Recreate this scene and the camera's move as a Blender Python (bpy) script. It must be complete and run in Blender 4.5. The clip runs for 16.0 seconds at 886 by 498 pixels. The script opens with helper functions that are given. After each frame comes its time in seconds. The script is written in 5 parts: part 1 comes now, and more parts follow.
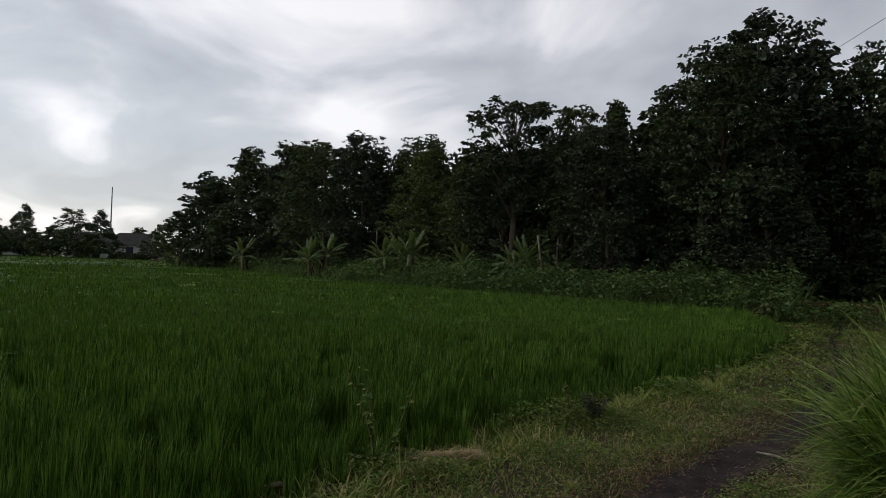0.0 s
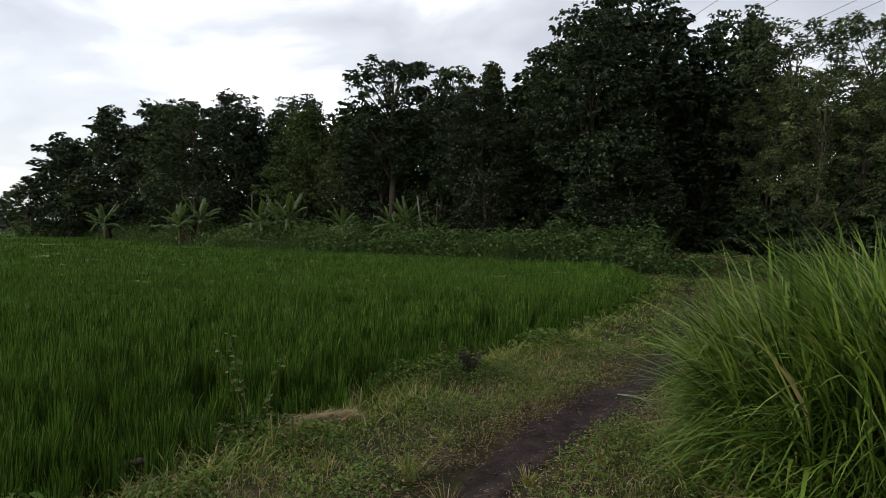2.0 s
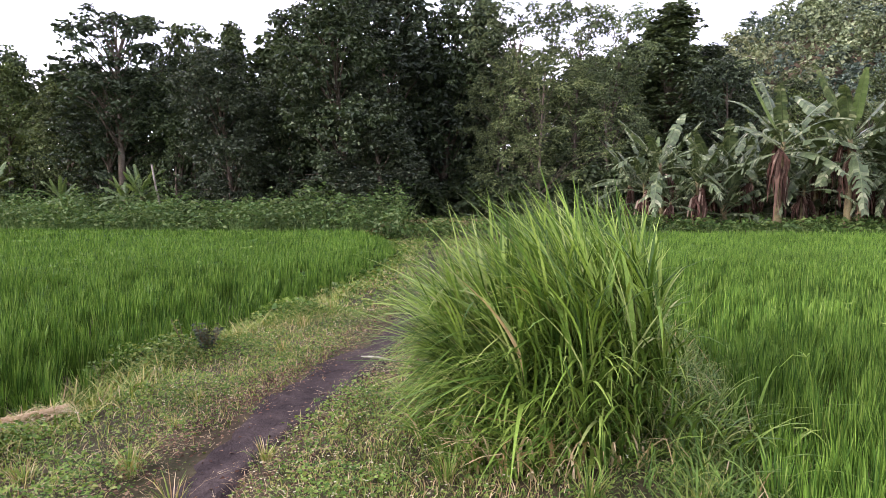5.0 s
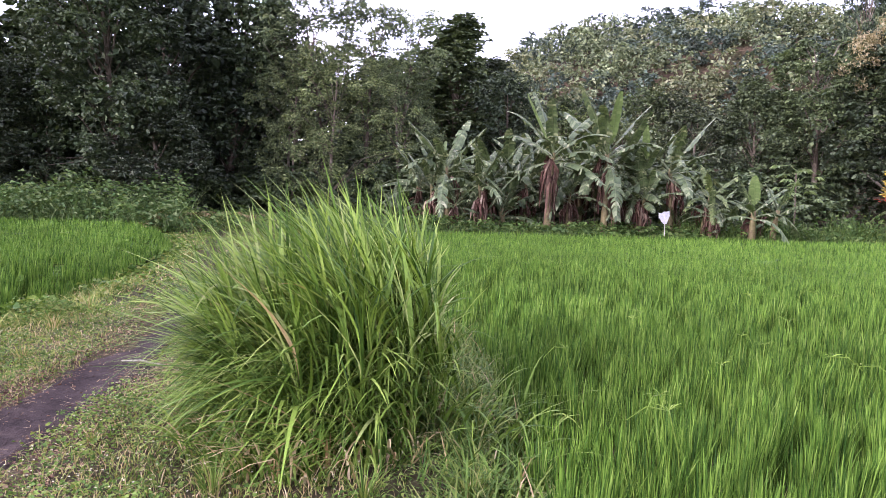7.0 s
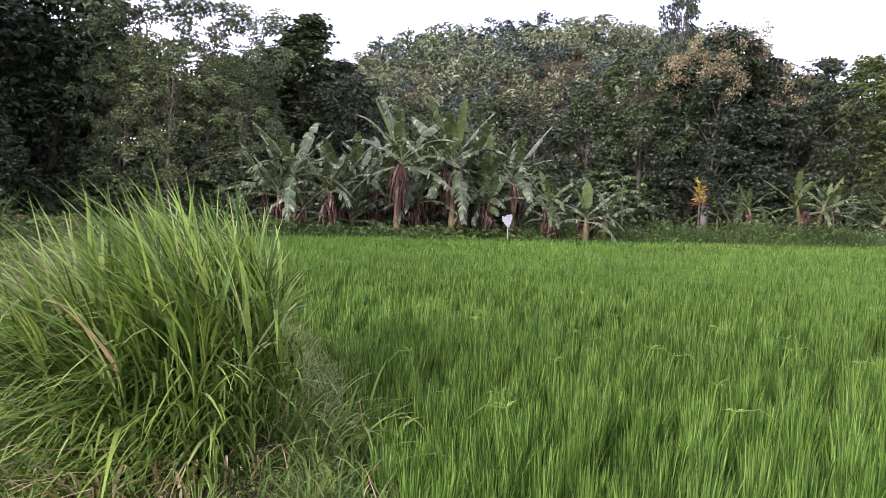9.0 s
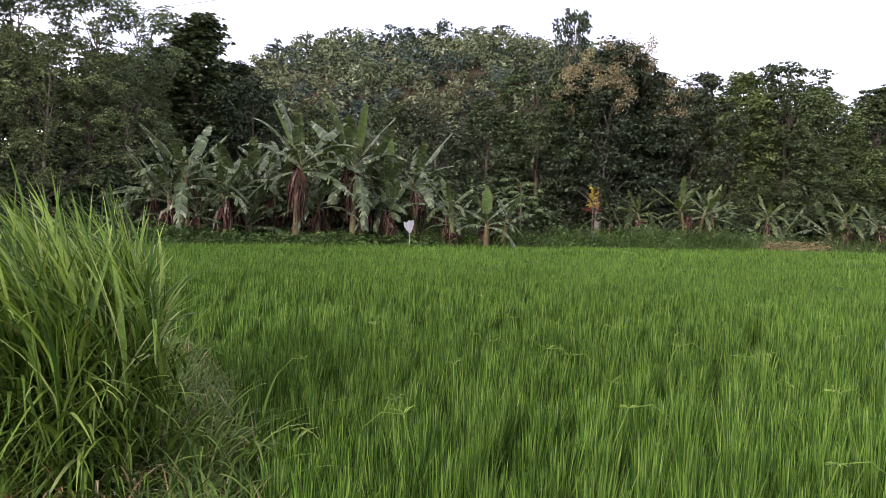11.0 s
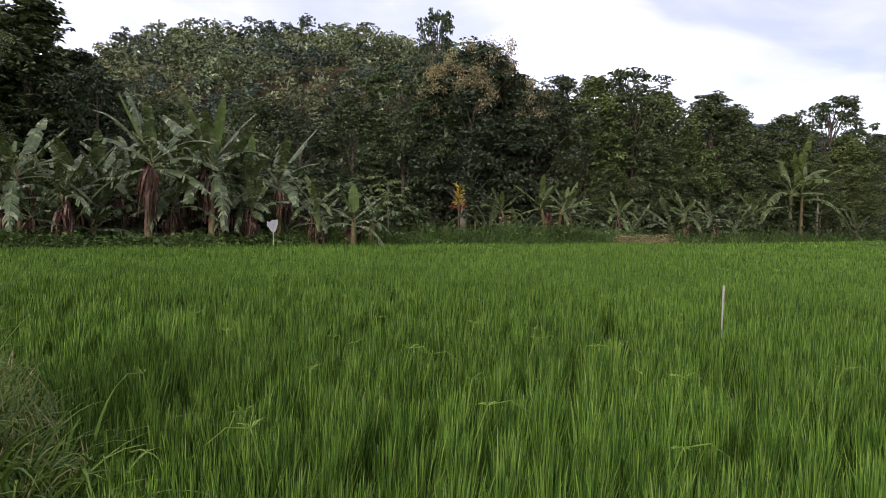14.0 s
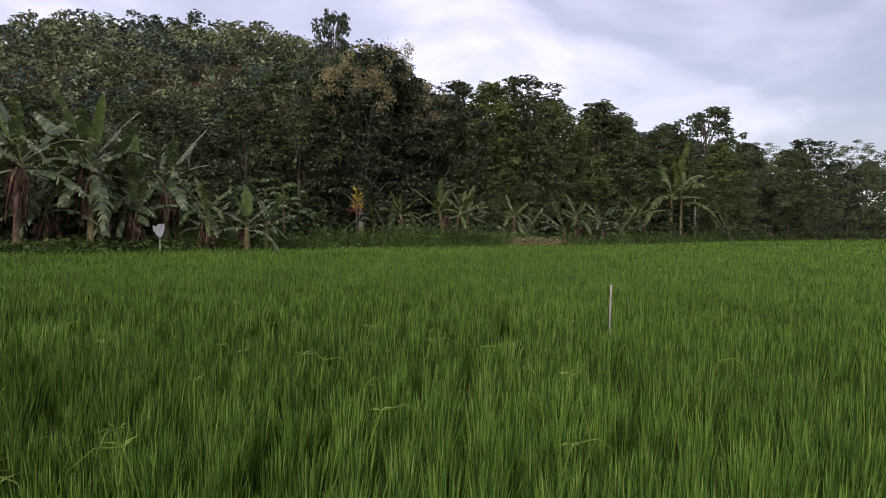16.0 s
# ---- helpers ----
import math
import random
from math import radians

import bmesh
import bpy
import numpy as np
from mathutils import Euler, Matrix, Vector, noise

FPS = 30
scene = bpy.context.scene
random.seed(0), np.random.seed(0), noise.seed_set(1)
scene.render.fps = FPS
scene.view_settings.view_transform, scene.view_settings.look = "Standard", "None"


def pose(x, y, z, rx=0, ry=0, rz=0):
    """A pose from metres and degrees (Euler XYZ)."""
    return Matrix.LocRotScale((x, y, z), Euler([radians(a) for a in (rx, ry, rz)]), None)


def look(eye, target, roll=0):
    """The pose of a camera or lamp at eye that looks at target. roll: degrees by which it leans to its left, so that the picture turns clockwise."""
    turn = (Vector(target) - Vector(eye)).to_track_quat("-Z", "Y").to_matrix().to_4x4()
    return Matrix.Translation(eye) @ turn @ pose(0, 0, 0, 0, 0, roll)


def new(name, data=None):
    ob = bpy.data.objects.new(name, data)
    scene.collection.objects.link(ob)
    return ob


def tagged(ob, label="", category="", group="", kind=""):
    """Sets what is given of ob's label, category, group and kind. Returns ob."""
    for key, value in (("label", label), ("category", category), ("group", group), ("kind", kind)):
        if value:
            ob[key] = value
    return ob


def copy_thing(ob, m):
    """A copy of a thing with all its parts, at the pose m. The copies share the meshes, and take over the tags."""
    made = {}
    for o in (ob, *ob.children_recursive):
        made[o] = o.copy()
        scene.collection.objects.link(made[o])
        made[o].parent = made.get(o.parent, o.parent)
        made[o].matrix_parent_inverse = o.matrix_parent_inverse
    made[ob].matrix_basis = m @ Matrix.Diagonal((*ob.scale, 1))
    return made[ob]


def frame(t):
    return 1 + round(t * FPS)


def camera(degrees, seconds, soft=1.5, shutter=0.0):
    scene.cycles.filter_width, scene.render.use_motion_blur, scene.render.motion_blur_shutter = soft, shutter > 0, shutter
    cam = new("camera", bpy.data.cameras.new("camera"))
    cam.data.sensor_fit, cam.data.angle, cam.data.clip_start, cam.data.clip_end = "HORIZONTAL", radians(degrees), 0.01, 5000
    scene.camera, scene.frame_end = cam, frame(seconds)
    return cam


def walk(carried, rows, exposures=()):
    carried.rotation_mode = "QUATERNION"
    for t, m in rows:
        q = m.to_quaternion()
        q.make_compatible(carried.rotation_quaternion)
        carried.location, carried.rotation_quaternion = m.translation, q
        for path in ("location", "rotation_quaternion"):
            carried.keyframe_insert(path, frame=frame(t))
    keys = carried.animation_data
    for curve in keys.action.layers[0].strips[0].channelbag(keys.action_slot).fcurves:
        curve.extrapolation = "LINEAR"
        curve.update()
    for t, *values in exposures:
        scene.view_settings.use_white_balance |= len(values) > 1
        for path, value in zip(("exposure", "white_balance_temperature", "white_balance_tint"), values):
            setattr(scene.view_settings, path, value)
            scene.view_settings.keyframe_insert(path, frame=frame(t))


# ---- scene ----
# Camera: metres, z up; yaw, pitch and roll in degrees.
FOV = 66.37
cam = camera(FOV, 16.0, soft=0.75)
PATH = [
    (0.0, -0.000, -0.000, 1.500, 0.82, 1.13, 1.95),
    (0.5, 0.015, 0.016, 1.488, -1.13, -0.09, 1.67),
    (1.0, 0.039, 0.041, 1.480, -4.15, -0.44, 1.38),
    (1.5, 0.058, 0.053, 1.483, -6.54, -0.77, 1.03),
    (2.0, 0.086, 0.065, 1.471, -9.17, -1.81, 0.66),
    (2.5, 0.131, 0.077, 1.463, -13.54, -2.11, 0.68),
    (3.0, 0.163, 0.093, 1.448, -17.14, -2.80, 0.08),
    (3.5, 0.185, 0.123, 1.438, -21.22, -3.76, 0.74),
    (3.7, 0.191, 0.125, 1.438, -22.40, -4.24, 0.61),
    (5.8, 0.290, 0.152, 1.428, -36.18, -4.98, 0.29),
    (6.0, 0.300, 0.165, 1.426, -38.21, -5.40, 0.81),
    (6.5, 0.341, 0.179, 1.415, -43.03, -5.19, 1.26),
    (7.0, 0.363, 0.172, 1.414, -47.26, -4.40, 1.83),
    (7.5, 0.367, 0.159, 1.421, -50.42, -3.81, 1.57),
    (8.0, 0.386, 0.150, 1.420, -53.89, -3.65, 1.35),
    (8.5, 0.408, 0.149, 1.419, -57.43, -3.74, 1.57),
    (9.0, 0.415, 0.149, 1.420, -59.79, -3.70, 1.97),
    (9.2, 0.416, 0.153, 1.417, -60.80, -3.52, 2.23),
    (11.3, 0.546, 0.161, 1.388, -69.32, -3.01, 1.68),
    (11.5, 0.561, 0.158, 1.390, -70.24, -3.13, 1.64),
    (12.0, 0.596, 0.151, 1.387, -71.65, -3.22, 1.89),
    (12.5, 0.619, 0.147, 1.386, -73.71, -3.52, 1.68),
    (13.0, 0.631, 0.147, 1.384, -75.63, -3.33, 1.49),
    (13.5, 0.648, 0.140, 1.386, -77.28, -3.00, 1.37),
    (14.0, 0.676, 0.132, 1.383, -78.96, -2.72, 1.17),
    (14.5, 0.708, 0.124, 1.379, -81.57, -2.56, 1.11),
    (15.0, 0.730, 0.112, 1.376, -83.76, -2.48, 1.07),
    (15.5, 0.736, 0.106, 1.380, -85.40, -2.22, 0.90),
    (16.0, 0.735, 0.104, 1.374, -87.45, -2.26, 0.95),
]


def eye_pose(x, y, z, yaw, pitch, roll):
    a, p = radians(yaw), radians(pitch)
    way = Vector((-math.sin(a) * math.cos(p), math.cos(a) * math.cos(p), math.sin(p)))
    return look((x, y, z), Vector((x, y, z)) + way, roll)


EXPOSURES = [(0.0, -1.2, 6500, 8), (1.0, -1.1, 6500, 8), (2.0, -0.62, 6500, 8), (2.5, -0.22, 6500, 9), (3.0, 0.26, 6500, 11), (3.7, 0.75, 6500, 14), (5.8, 1.5, 5850, 35), (7.0, 1.55, 5800, 37), (9.2, 1.14, 5850, 37), (11.3, 0.64, 6150, 26), (13.0, 0.42, 6250, 23), (16.0, -0.18, 6300, 23)]
walk(cam, [(t, eye_pose(*row)) for t, *row in PATH], EXPOSURES)

# World: evening overcast, a Nishita sky behind a broken cloud deck.
SUN_AZ, SUN_EL = radians(-82), radians(24)
world = bpy.data.worlds.new("overcast_sky")
scene.world = world
world.use_nodes = True
wt = world.node_tree
wt.nodes.clear()


def wnode(kind, **props):
    n = wt.nodes.new(kind)
    for k, v in props.items():
        n.inputs[k].default_value = v
    return n


w_out = wnode("ShaderNodeOutputWorld")
w_bg = wnode("ShaderNodeBackground", Strength=1.0)
w_sky = wnode("ShaderNodeTexSky")
w_sky.sky_type, w_sky.sun_disc = "NISHITA", False
w_sky.sun_elevation, w_sky.sun_rotation = SUN_EL, SUN_AZ
w_tc = wnode("ShaderNodeTexCoord")
w_sep = wnode("ShaderNodeSeparateXYZ")
w_up = wnode("ShaderNodeMath")
w_up.operation = "ADD"
w_up.inputs[1].default_value = 0.34
w_flat = wnode("ShaderNodeVectorMath")
w_flat.operation = "DIVIDE"
w_comb = wnode("ShaderNodeCombineXYZ")
w_noise = wnode("ShaderNodeTexNoise", Scale=1.9, Detail=6.0, Roughness=0.48, Distortion=0.5)
w_ramp = wnode("ShaderNodeValToRGB")
w_noise2 = wnode("ShaderNodeTexNoise", Scale=0.55, Detail=3.0, Roughness=0.5)
w_gain = wnode("ShaderNodeMapRange")
w_gain.inputs["From Min"].default_value, w_gain.inputs["From Max"].default_value = 0.3, 0.7
w_gain.inputs["To Min"].default_value, w_gain.inputs["To Max"].default_value = 0.85, 1.15
e = w_ramp.color_ramp.elements
e[0].position, e[0].color = 0.37, (0.66, 0.655, 0.71, 1)
e[1].position, e[1].color = 0.66, (1.44, 1.38, 1.41, 1)
m_ = e.new(0.49)
m_.color = (0.82, 0.82, 0.87, 1)
m_ = e.new(0.55)
m_.color = (1.06, 1.03, 1.08, 1)
w_mulc = wnode("ShaderNodeMix")
w_mulc.data_type, w_mulc.blend_type = "RGBA", "MULTIPLY"
w_mulc.inputs[0].default_value = 1.0
w_skym = wnode("ShaderNodeVectorMath")
w_skym.operation = "SCALE"
w_skym.inputs["Scale"].default_value = 0.06
w_add = wnode("ShaderNodeVectorMath")
w_add.operation = "ADD"
# the cloud deck is lighter towards the low sun in the north-west
w_dot = wnode("ShaderNodeVectorMath")
w_dot.operation = "DOT_PRODUCT"
w_dot.inputs[1].default_value = (-0.55, 0.83, 0.0)
w_glow = wnode("ShaderNodeMath")
w_glow.operation = "MULTIPLY_ADD"
w_glow.inputs[1].default_value, w_glow.inputs[2].default_value = 0.54, 0.89
w_low = wnode("ShaderNodeMapRange")
w_low.inputs["From Min"].default_value, w_low.inputs["From Max"].default_value = 0.0, 0.4
w_low.inputs["To Min"].default_value, w_low.inputs["To Max"].default_value = 1.12, 1.0
w_lit = wnode("ShaderNodeMath")
w_lit.operation = "MULTIPLY"
w_both = wnode("ShaderNodeMath")
w_both.operation = "MULTIPLY"
L = wt.links.new
L(w_tc.outputs["Generated"], w_sep.inputs[0])
L(w_sep.outputs["Z"], w_up.inputs[0])
L(w_up.outputs[0], w_comb.inputs[0])
L(w_up.outputs[0], w_comb.inputs[1])
w_comb.inputs[2].default_value = 1.0
L(w_tc.outputs["Generated"], w_flat.inputs[0])
L(w_comb.outputs[0], w_flat.inputs[1])
w_off = wnode("ShaderNodeVectorMath")
w_off.operation = "ADD"
w_off.inputs[1].default_value = (5.3, 2.9, 1.7)
L(w_flat.outputs[0], w_off.inputs[0])
L(w_off.outputs[0], w_noise.inputs["Vector"])
L(w_flat.outputs[0], w_noise2.inputs["Vector"])
L(w_noise.outputs["Fac"], w_ramp.inputs[0])
L(w_noise2.outputs["Fac"], w_gain.inputs["Value"])
L(w_ramp.outputs["Color"], w_mulc.inputs[6])
L(w_tc.outputs["Generated"], w_dot.inputs[0])
L(w_dot.outputs["Value"], w_glow.inputs[0])
L(w_gain.outputs[0], w_both.inputs[0])
L(w_sep.outputs["Z"], w_low.inputs["Value"])
L(w_glow.outputs[0], w_lit.inputs[0])
L(w_low.outputs[0], w_lit.inputs[1])
L(w_lit.outputs[0], w_both.inputs[1])
L(w_both.outputs[0], w_mulc.inputs[7])
L(w_sky.outputs[0], w_skym.inputs[0])
L(w_mulc.outputs[2], w_add.inputs[0])
L(w_skym.outputs[0], w_add.inputs[1])
L(w_add.outputs[0], w_bg.inputs["Color"])
L(w_bg.outputs[0], w_out.inputs[0])

sun = new("sun", bpy.data.lights.new("sun", "SUN"))
sun.data.energy, sun.data.angle, sun.data.color = 1.15, radians(22), (1.0, 0.95, 0.88)
sun.matrix_world = look((60 * math.sin(SUN_AZ), 60 * math.cos(SUN_AZ), 60 * math.tan(SUN_EL)), (0, 0, 0))


# ---- materials ----
def shader(name):
    m = bpy.data.materials.new(name)
    m.use_nodes = True
    nt_ = m.node_tree
    return m, nt_, nt_.nodes["Principled BSDF"], nt_.nodes["Material Output"]


def add_noise(nt_, scale, detail=4.0, rough=0.55, src=None):
    n = nt_.nodes.new("ShaderNodeTexNoise")
    n.inputs["Scale"].default_value, n.inputs["Detail"].default_value, n.inputs["Roughness"].default_value = scale, detail, rough
    if src is None:
        src = nt_.nodes.new("ShaderNodeTexCoord").outputs["Object"]
    nt_.links.new(src, n.inputs["Vector"])
    return n


def add_ramp(nt_, fac, stops):
    r = nt_.nodes.new("ShaderNodeValToRGB")
    el = r.color_ramp.elements
    el[0].position, el[0].color = stops[0][0], (*stops[0][1], 1)
    el[1].position, el[1].color = stops[-1][0], (*stops[-1][1], 1)
    for p, c in stops[1:-1]:
        el.new(p).color = (*c, 1)
    nt_.links.new(fac, r.inputs[0])
    return r


def mix_colour(nt_, fac, a, b, blend="MIX"):
    m = nt_.nodes.new("ShaderNodeMix")
    m.data_type, m.blend_type = "RGBA", blend
    for sock, v in ((m.inputs[0], fac), (m.inputs[6], a), (m.inputs[7], b)):
        if hasattr(v, "is_linked"):
            nt_.links.new(v, sock)
        else:
            sock.default_value = v if isinstance(v, float) else (*v, 1)
    return m.outputs[2]


def leaf_material(name, stops, patch=(0.75, 1.25), patch_scale=0.6, rough=0.55, through_=0.3, tint=None, spec=0.35, grain_=(60.0, 0.8, 1.2)):
    """Leaves: colour varies from leaf to leaf and in broad patches; light passes through them."""
    m, nt_, p, out = shader(name)
    geo = nt_.nodes.new("ShaderNodeNewGeometry")
    ramp = add_ramp(nt_, geo.outputs["Random Per Island"], stops)
    big = add_noise(nt_, patch_scale, 3.0, 0.6, geo.outputs["Position"])
    mr = nt_.nodes.new("ShaderNodeMapRange")
    mr.inputs["From Min"].default_value, mr.inputs["From Max"].default_value = 0.3, 0.7
    mr.inputs["To Min"].default_value, mr.inputs["To Max"].default_value = patch
    nt_.links.new(big.outputs["Fac"], mr.inputs["Value"])
    col = mix_colour(nt_, 1.0, ramp.outputs["Color"], mr.outputs[0], "MULTIPLY")
    grain = add_noise(nt_, grain_[0], 2.0, 0.5, geo.outputs["Position"])
    g2 = nt_.nodes.new("ShaderNodeMapRange")
    g2.inputs["To Min"].default_value, g2.inputs["To Max"].default_value = grain_[1:]
    g2.inputs["From Min"].default_value, g2.inputs["From Max"].default_value = 0.2, 0.8
    nt_.links.new(grain.outputs["Fac"], g2.inputs["Value"])
    col = mix_colour(nt_, 1.0, col, g2.outputs[0], "MULTIPLY")
    if tint:
        oi = nt_.nodes.new("ShaderNodeObjectInfo")
        tr = add_ramp(nt_, oi.outputs["Random"], tint)
        col = mix_colour(nt_, 1.0, col, tr.outputs["Color"], "MULTIPLY")
    nt_.links.new(col, p.inputs["Base Color"])
    p.inputs["Roughness"].default_value = rough
    p.inputs["Specular IOR Level"].default_value = spec
    tl = nt_.nodes.new("ShaderNodeBsdfTranslucent")
    warm = mix_colour(nt_, 1.0, col, (1.25, 1.2, 0.6), "MULTIPLY")
    nt_.links.new(warm, tl.inputs["Color"])
    mx = nt_.nodes.new("ShaderNodeMixShader")
    mx.inputs[0].default_value = through_
    nt_.links.new(p.outputs[0], mx.inputs[1])
    nt_.links.new(tl.outputs[0], mx.inputs[2])
    nt_.links.new(mx.outputs[0], out.inputs["Surface"])
    return m


def rough_material(name, stops, scale=3.0, fine=40.0, rough=0.9, bump=0.3, dist=0.02, spec=0.3):
    """Soil, bark, walls: two scales of stain and grain with fine relief."""
    m, nt_, p, out = shader(name)
    src = nt_.nodes.new("ShaderNodeNewGeometry").outputs["Position"]
    a = add_noise(nt_, scale, 6.0, 0.6, src)
    b = add_noise(nt_, fine, 4.0, 0.6, src)
    ramp = add_ramp(nt_, a.outputs["Fac"], stops)
    g = nt_.nodes.new("ShaderNodeMapRange")
    g.inputs["From Min"].default_value, g.inputs["From Max"].default_value = 0.25, 0.75
    g.inputs["To Min"].default_value, g.inputs["To Max"].default_value = 0.7, 1.3
    nt_.links.new(b.outputs["Fac"], g.inputs["Value"])
    nt_.links.new(mix_colour(nt_, 1.0, ramp.outputs["Color"], g.outputs[0], "MULTIPLY"), p.inputs["Base Color"])
    p.inputs["Roughness"].default_value, p.inputs["Specular IOR Level"].default_value = rough, spec
    bp = nt_.nodes.new("ShaderNodeBump")
    bp.inputs["Strength"].default_value, bp.inputs["Distance"].default_value = bump, dist
    nt_.links.new(b.outputs["Fac"], bp.inputs["Height"])
    nt_.links.new(bp.outputs[0], p.inputs["Normal"])
    return m


M_RICE = leaf_material("rice_blades", [(0.0, (0.016, 0.046, 0.006)), (0.3, (0.050, 0.112, 0.013)), (0.6, (0.100, 0.188, 0.023)), (0.93, (0.148, 0.244, 0.034)), (1.0, (0.20, 0.28, 0.06))], (0.85, 1.18), 0.35, 0.65, 0.08, None, 0.12, (4.5, 0.72, 1.28))
M_TALL = leaf_material("elephant_grass_blades", [(0.0, (0.031, 0.071, 0.009)), (0.3, (0.081, 0.148, 0.020)), (0.7, (0.172, 0.265, 0.039)), (0.93, (0.250, 0.337, 0.070)), (1.0, (0.343, 0.388, 0.148))], (0.85, 1.15), 1.5, 0.55, 0.14, None, 0.14)
M_DRY = leaf_material("dry_grass", [(0.0, (0.30, 0.20, 0.09)), (0.5, (0.42, 0.31, 0.16)), (1.0, (0.58, 0.48, 0.30))], (0.8, 1.2), 2.0, 0.7, 0.2)
M_HERB = leaf_material("verge_herbs", [(0.0, (0.044, 0.097, 0.016)), (0.5, (0.113, 0.195, 0.032)), (0.88, (0.211, 0.266, 0.057)), (1.0, (0.270, 0.270, 0.100))], (0.55, 1.35), 1.6, 0.6, 0.2, None, 0.2)
M_SHORT = leaf_material("verge_grass", [(0.0, (0.086, 0.149, 0.023)), (0.6, (0.190, 0.248, 0.048)), (1.0, (0.437, 0.374, 0.147))], (0.75, 1.25), 1.2, 0.6, 0.22, None, 0.2)
M_BANK = leaf_material("bank_weeds", [(0.0, (0.047, 0.095, 0.029)), (0.6, (0.110, 0.180, 0.056)), (1.0, (0.191, 0.246, 0.101))], (0.65, 1.3), 0.5, 0.6, 0.25, None, 0.2)
M_REED = leaf_material("dark_bank_grass", [(0.0, (0.032, 0.070, 0.015)), (0.6, (0.072, 0.125, 0.028)), (1.0, (0.13, 0.175, 0.05))], (0.65, 1.3), 0.5, 0.6, 0.2, None, 0.2)
TINT = [(0.0, (0.70, 0.80, 0.80)), (0.35, (0.95, 0.95, 1.0)), (0.65, (1.05, 1.15, 0.9)), (1.0, (1.28, 1.32, 1.0))]
M_TEAK = leaf_material("broad_leaves", [(0.0, (0.020, 0.030, 0.014)), (0.6, (0.077, 0.102, 0.049)), (1.0, (0.134, 0.157, 0.081))], (0.65, 1.35), 0.5, 0.6, 0.14, TINT, 0.35)
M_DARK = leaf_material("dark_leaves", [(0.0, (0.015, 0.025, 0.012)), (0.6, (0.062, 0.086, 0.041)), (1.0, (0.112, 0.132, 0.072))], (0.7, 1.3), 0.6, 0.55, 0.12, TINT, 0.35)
M_LIGHT = leaf_material("feathery_leaves", [(0.0, (0.036, 0.053, 0.024)), (0.6, (0.128, 0.165, 0.080)), (1.0, (0.252, 0.286, 0.146))], (0.55, 1.4), 0.5, 0.6, 0.2, [(0.0, (0.85, 0.9, 0.95)), (1.0, (1.15, 1.15, 0.95))], 0.2)
M_MID = leaf_material("mid_green_leaves", [(0.0, (0.031, 0.046, 0.018)), (0.6, (0.113, 0.145, 0.056)), (1.0, (0.194, 0.214, 0.095))], (0.65, 1.3), 0.6, 0.6, 0.14, TINT, 0.25)
M_HILL = leaf_material("hill_leaves", [(0.0, (0.052, 0.074, 0.044)), (0.6, (0.160, 0.210, 0.124)), (1.0, (0.286, 0.333, 0.204))], (0.5, 1.5), 0.3, 0.6, 0.14, [(0.0, (0.8, 0.9, 0.9)), (0.5, (1.0, 1.0, 1.0)), (1.0, (1.3, 1.2, 0.95))], 0.2)
M_HILL_DARK = leaf_material("hill_dark_leaves", [(0.0, (0.028, 0.043, 0.031)), (0.6, (0.091, 0.130, 0.095)), (1.0, (0.170, 0.210, 0.156))], (0.5, 1.5), 0.3, 0.6, 0.14, None, 0.2)
M_HILL_LIGHT = leaf_material("hill_olive_leaves", [(0.0, (0.064, 0.080, 0.040)), (0.6, (0.206, 0.238, 0.119)), (1.0, (0.358, 0.370, 0.211))], (0.55, 1.45), 0.3, 0.6, 0.14, None, 0.2)
# Aerial haze is put into this base colour: paler and bluer than near leaves.
M_RIDGE_HAZE = leaf_material("hazy_ridge_leaves", [(0.0, (0.095, 0.126, 0.152)), (0.6, (0.134, 0.172, 0.205)), (1.0, (0.191, 0.231, 0.266))], (0.75, 1.25), 0.05, 0.7, 0.1, None, 0.1)
M_SEED = leaf_material("seed_heads", [(0.0, (0.20, 0.165, 0.082)), (0.6, (0.31, 0.265, 0.145)), (1.0, (0.43, 0.385, 0.235))], (0.8, 1.2), 0.8, 0.8, 0.2)
M_BANANA = leaf_material("banana_leaf", [(0.0, (0.046, 0.073, 0.028)), (0.5, (0.101, 0.135, 0.057)), (0.85, (0.193, 0.222, 0.116)), (1.0, (0.280, 0.298, 0.176))], (0.7, 1.3), 2.5, 0.45, 0.16, None, 0.35, (14.0, 0.65, 1.35))
M_BANANA_Y = leaf_material("young_banana_leaf", [(0.0, (0.10, 0.155, 0.050)), (1.0, (0.18, 0.24, 0.095))], (0.8, 1.2), 1.5, 0.45, 0.25)
M_BANANA_M = leaf_material("pale_banana_leaf", [(0.0, (0.070, 0.105, 0.032)), (0.6, (0.135, 0.175, 0.060)), (1.0, (0.23, 0.26, 0.115))], (0.75, 1.25), 2.5, 0.45, 0.25, None, 0.3, (14.0, 0.7, 1.3))
M_DEAD = leaf_material("dead_banana_leaf", [(0.0, (0.037, 0.019, 0.013)), (0.5, (0.100, 0.054, 0.040)), (0.9, (0.194, 0.122, 0.086)), (1.0, (0.348, 0.281, 0.203))], (0.45, 1.3), 3.0, 0.85, 0.05, None, 0.1)
M_LITTER = leaf_material("leaf_litter", [(0.0, (0.05, 0.026, 0.018)), (0.5, (0.13, 0.072, 0.048)), (1.0, (0.26, 0.18, 0.11))], (0.7, 1.3), 2.0, 0.8, 0.05, None, 0.1)
M_STEM = rough_material("banana_stem", [(0.3, (0.075, 0.048, 0.022)), (0.55, (0.150, 0.129, 0.053)), (0.75, (0.210, 0.150, 0.083))], 4.0, 30.0, 0.6)
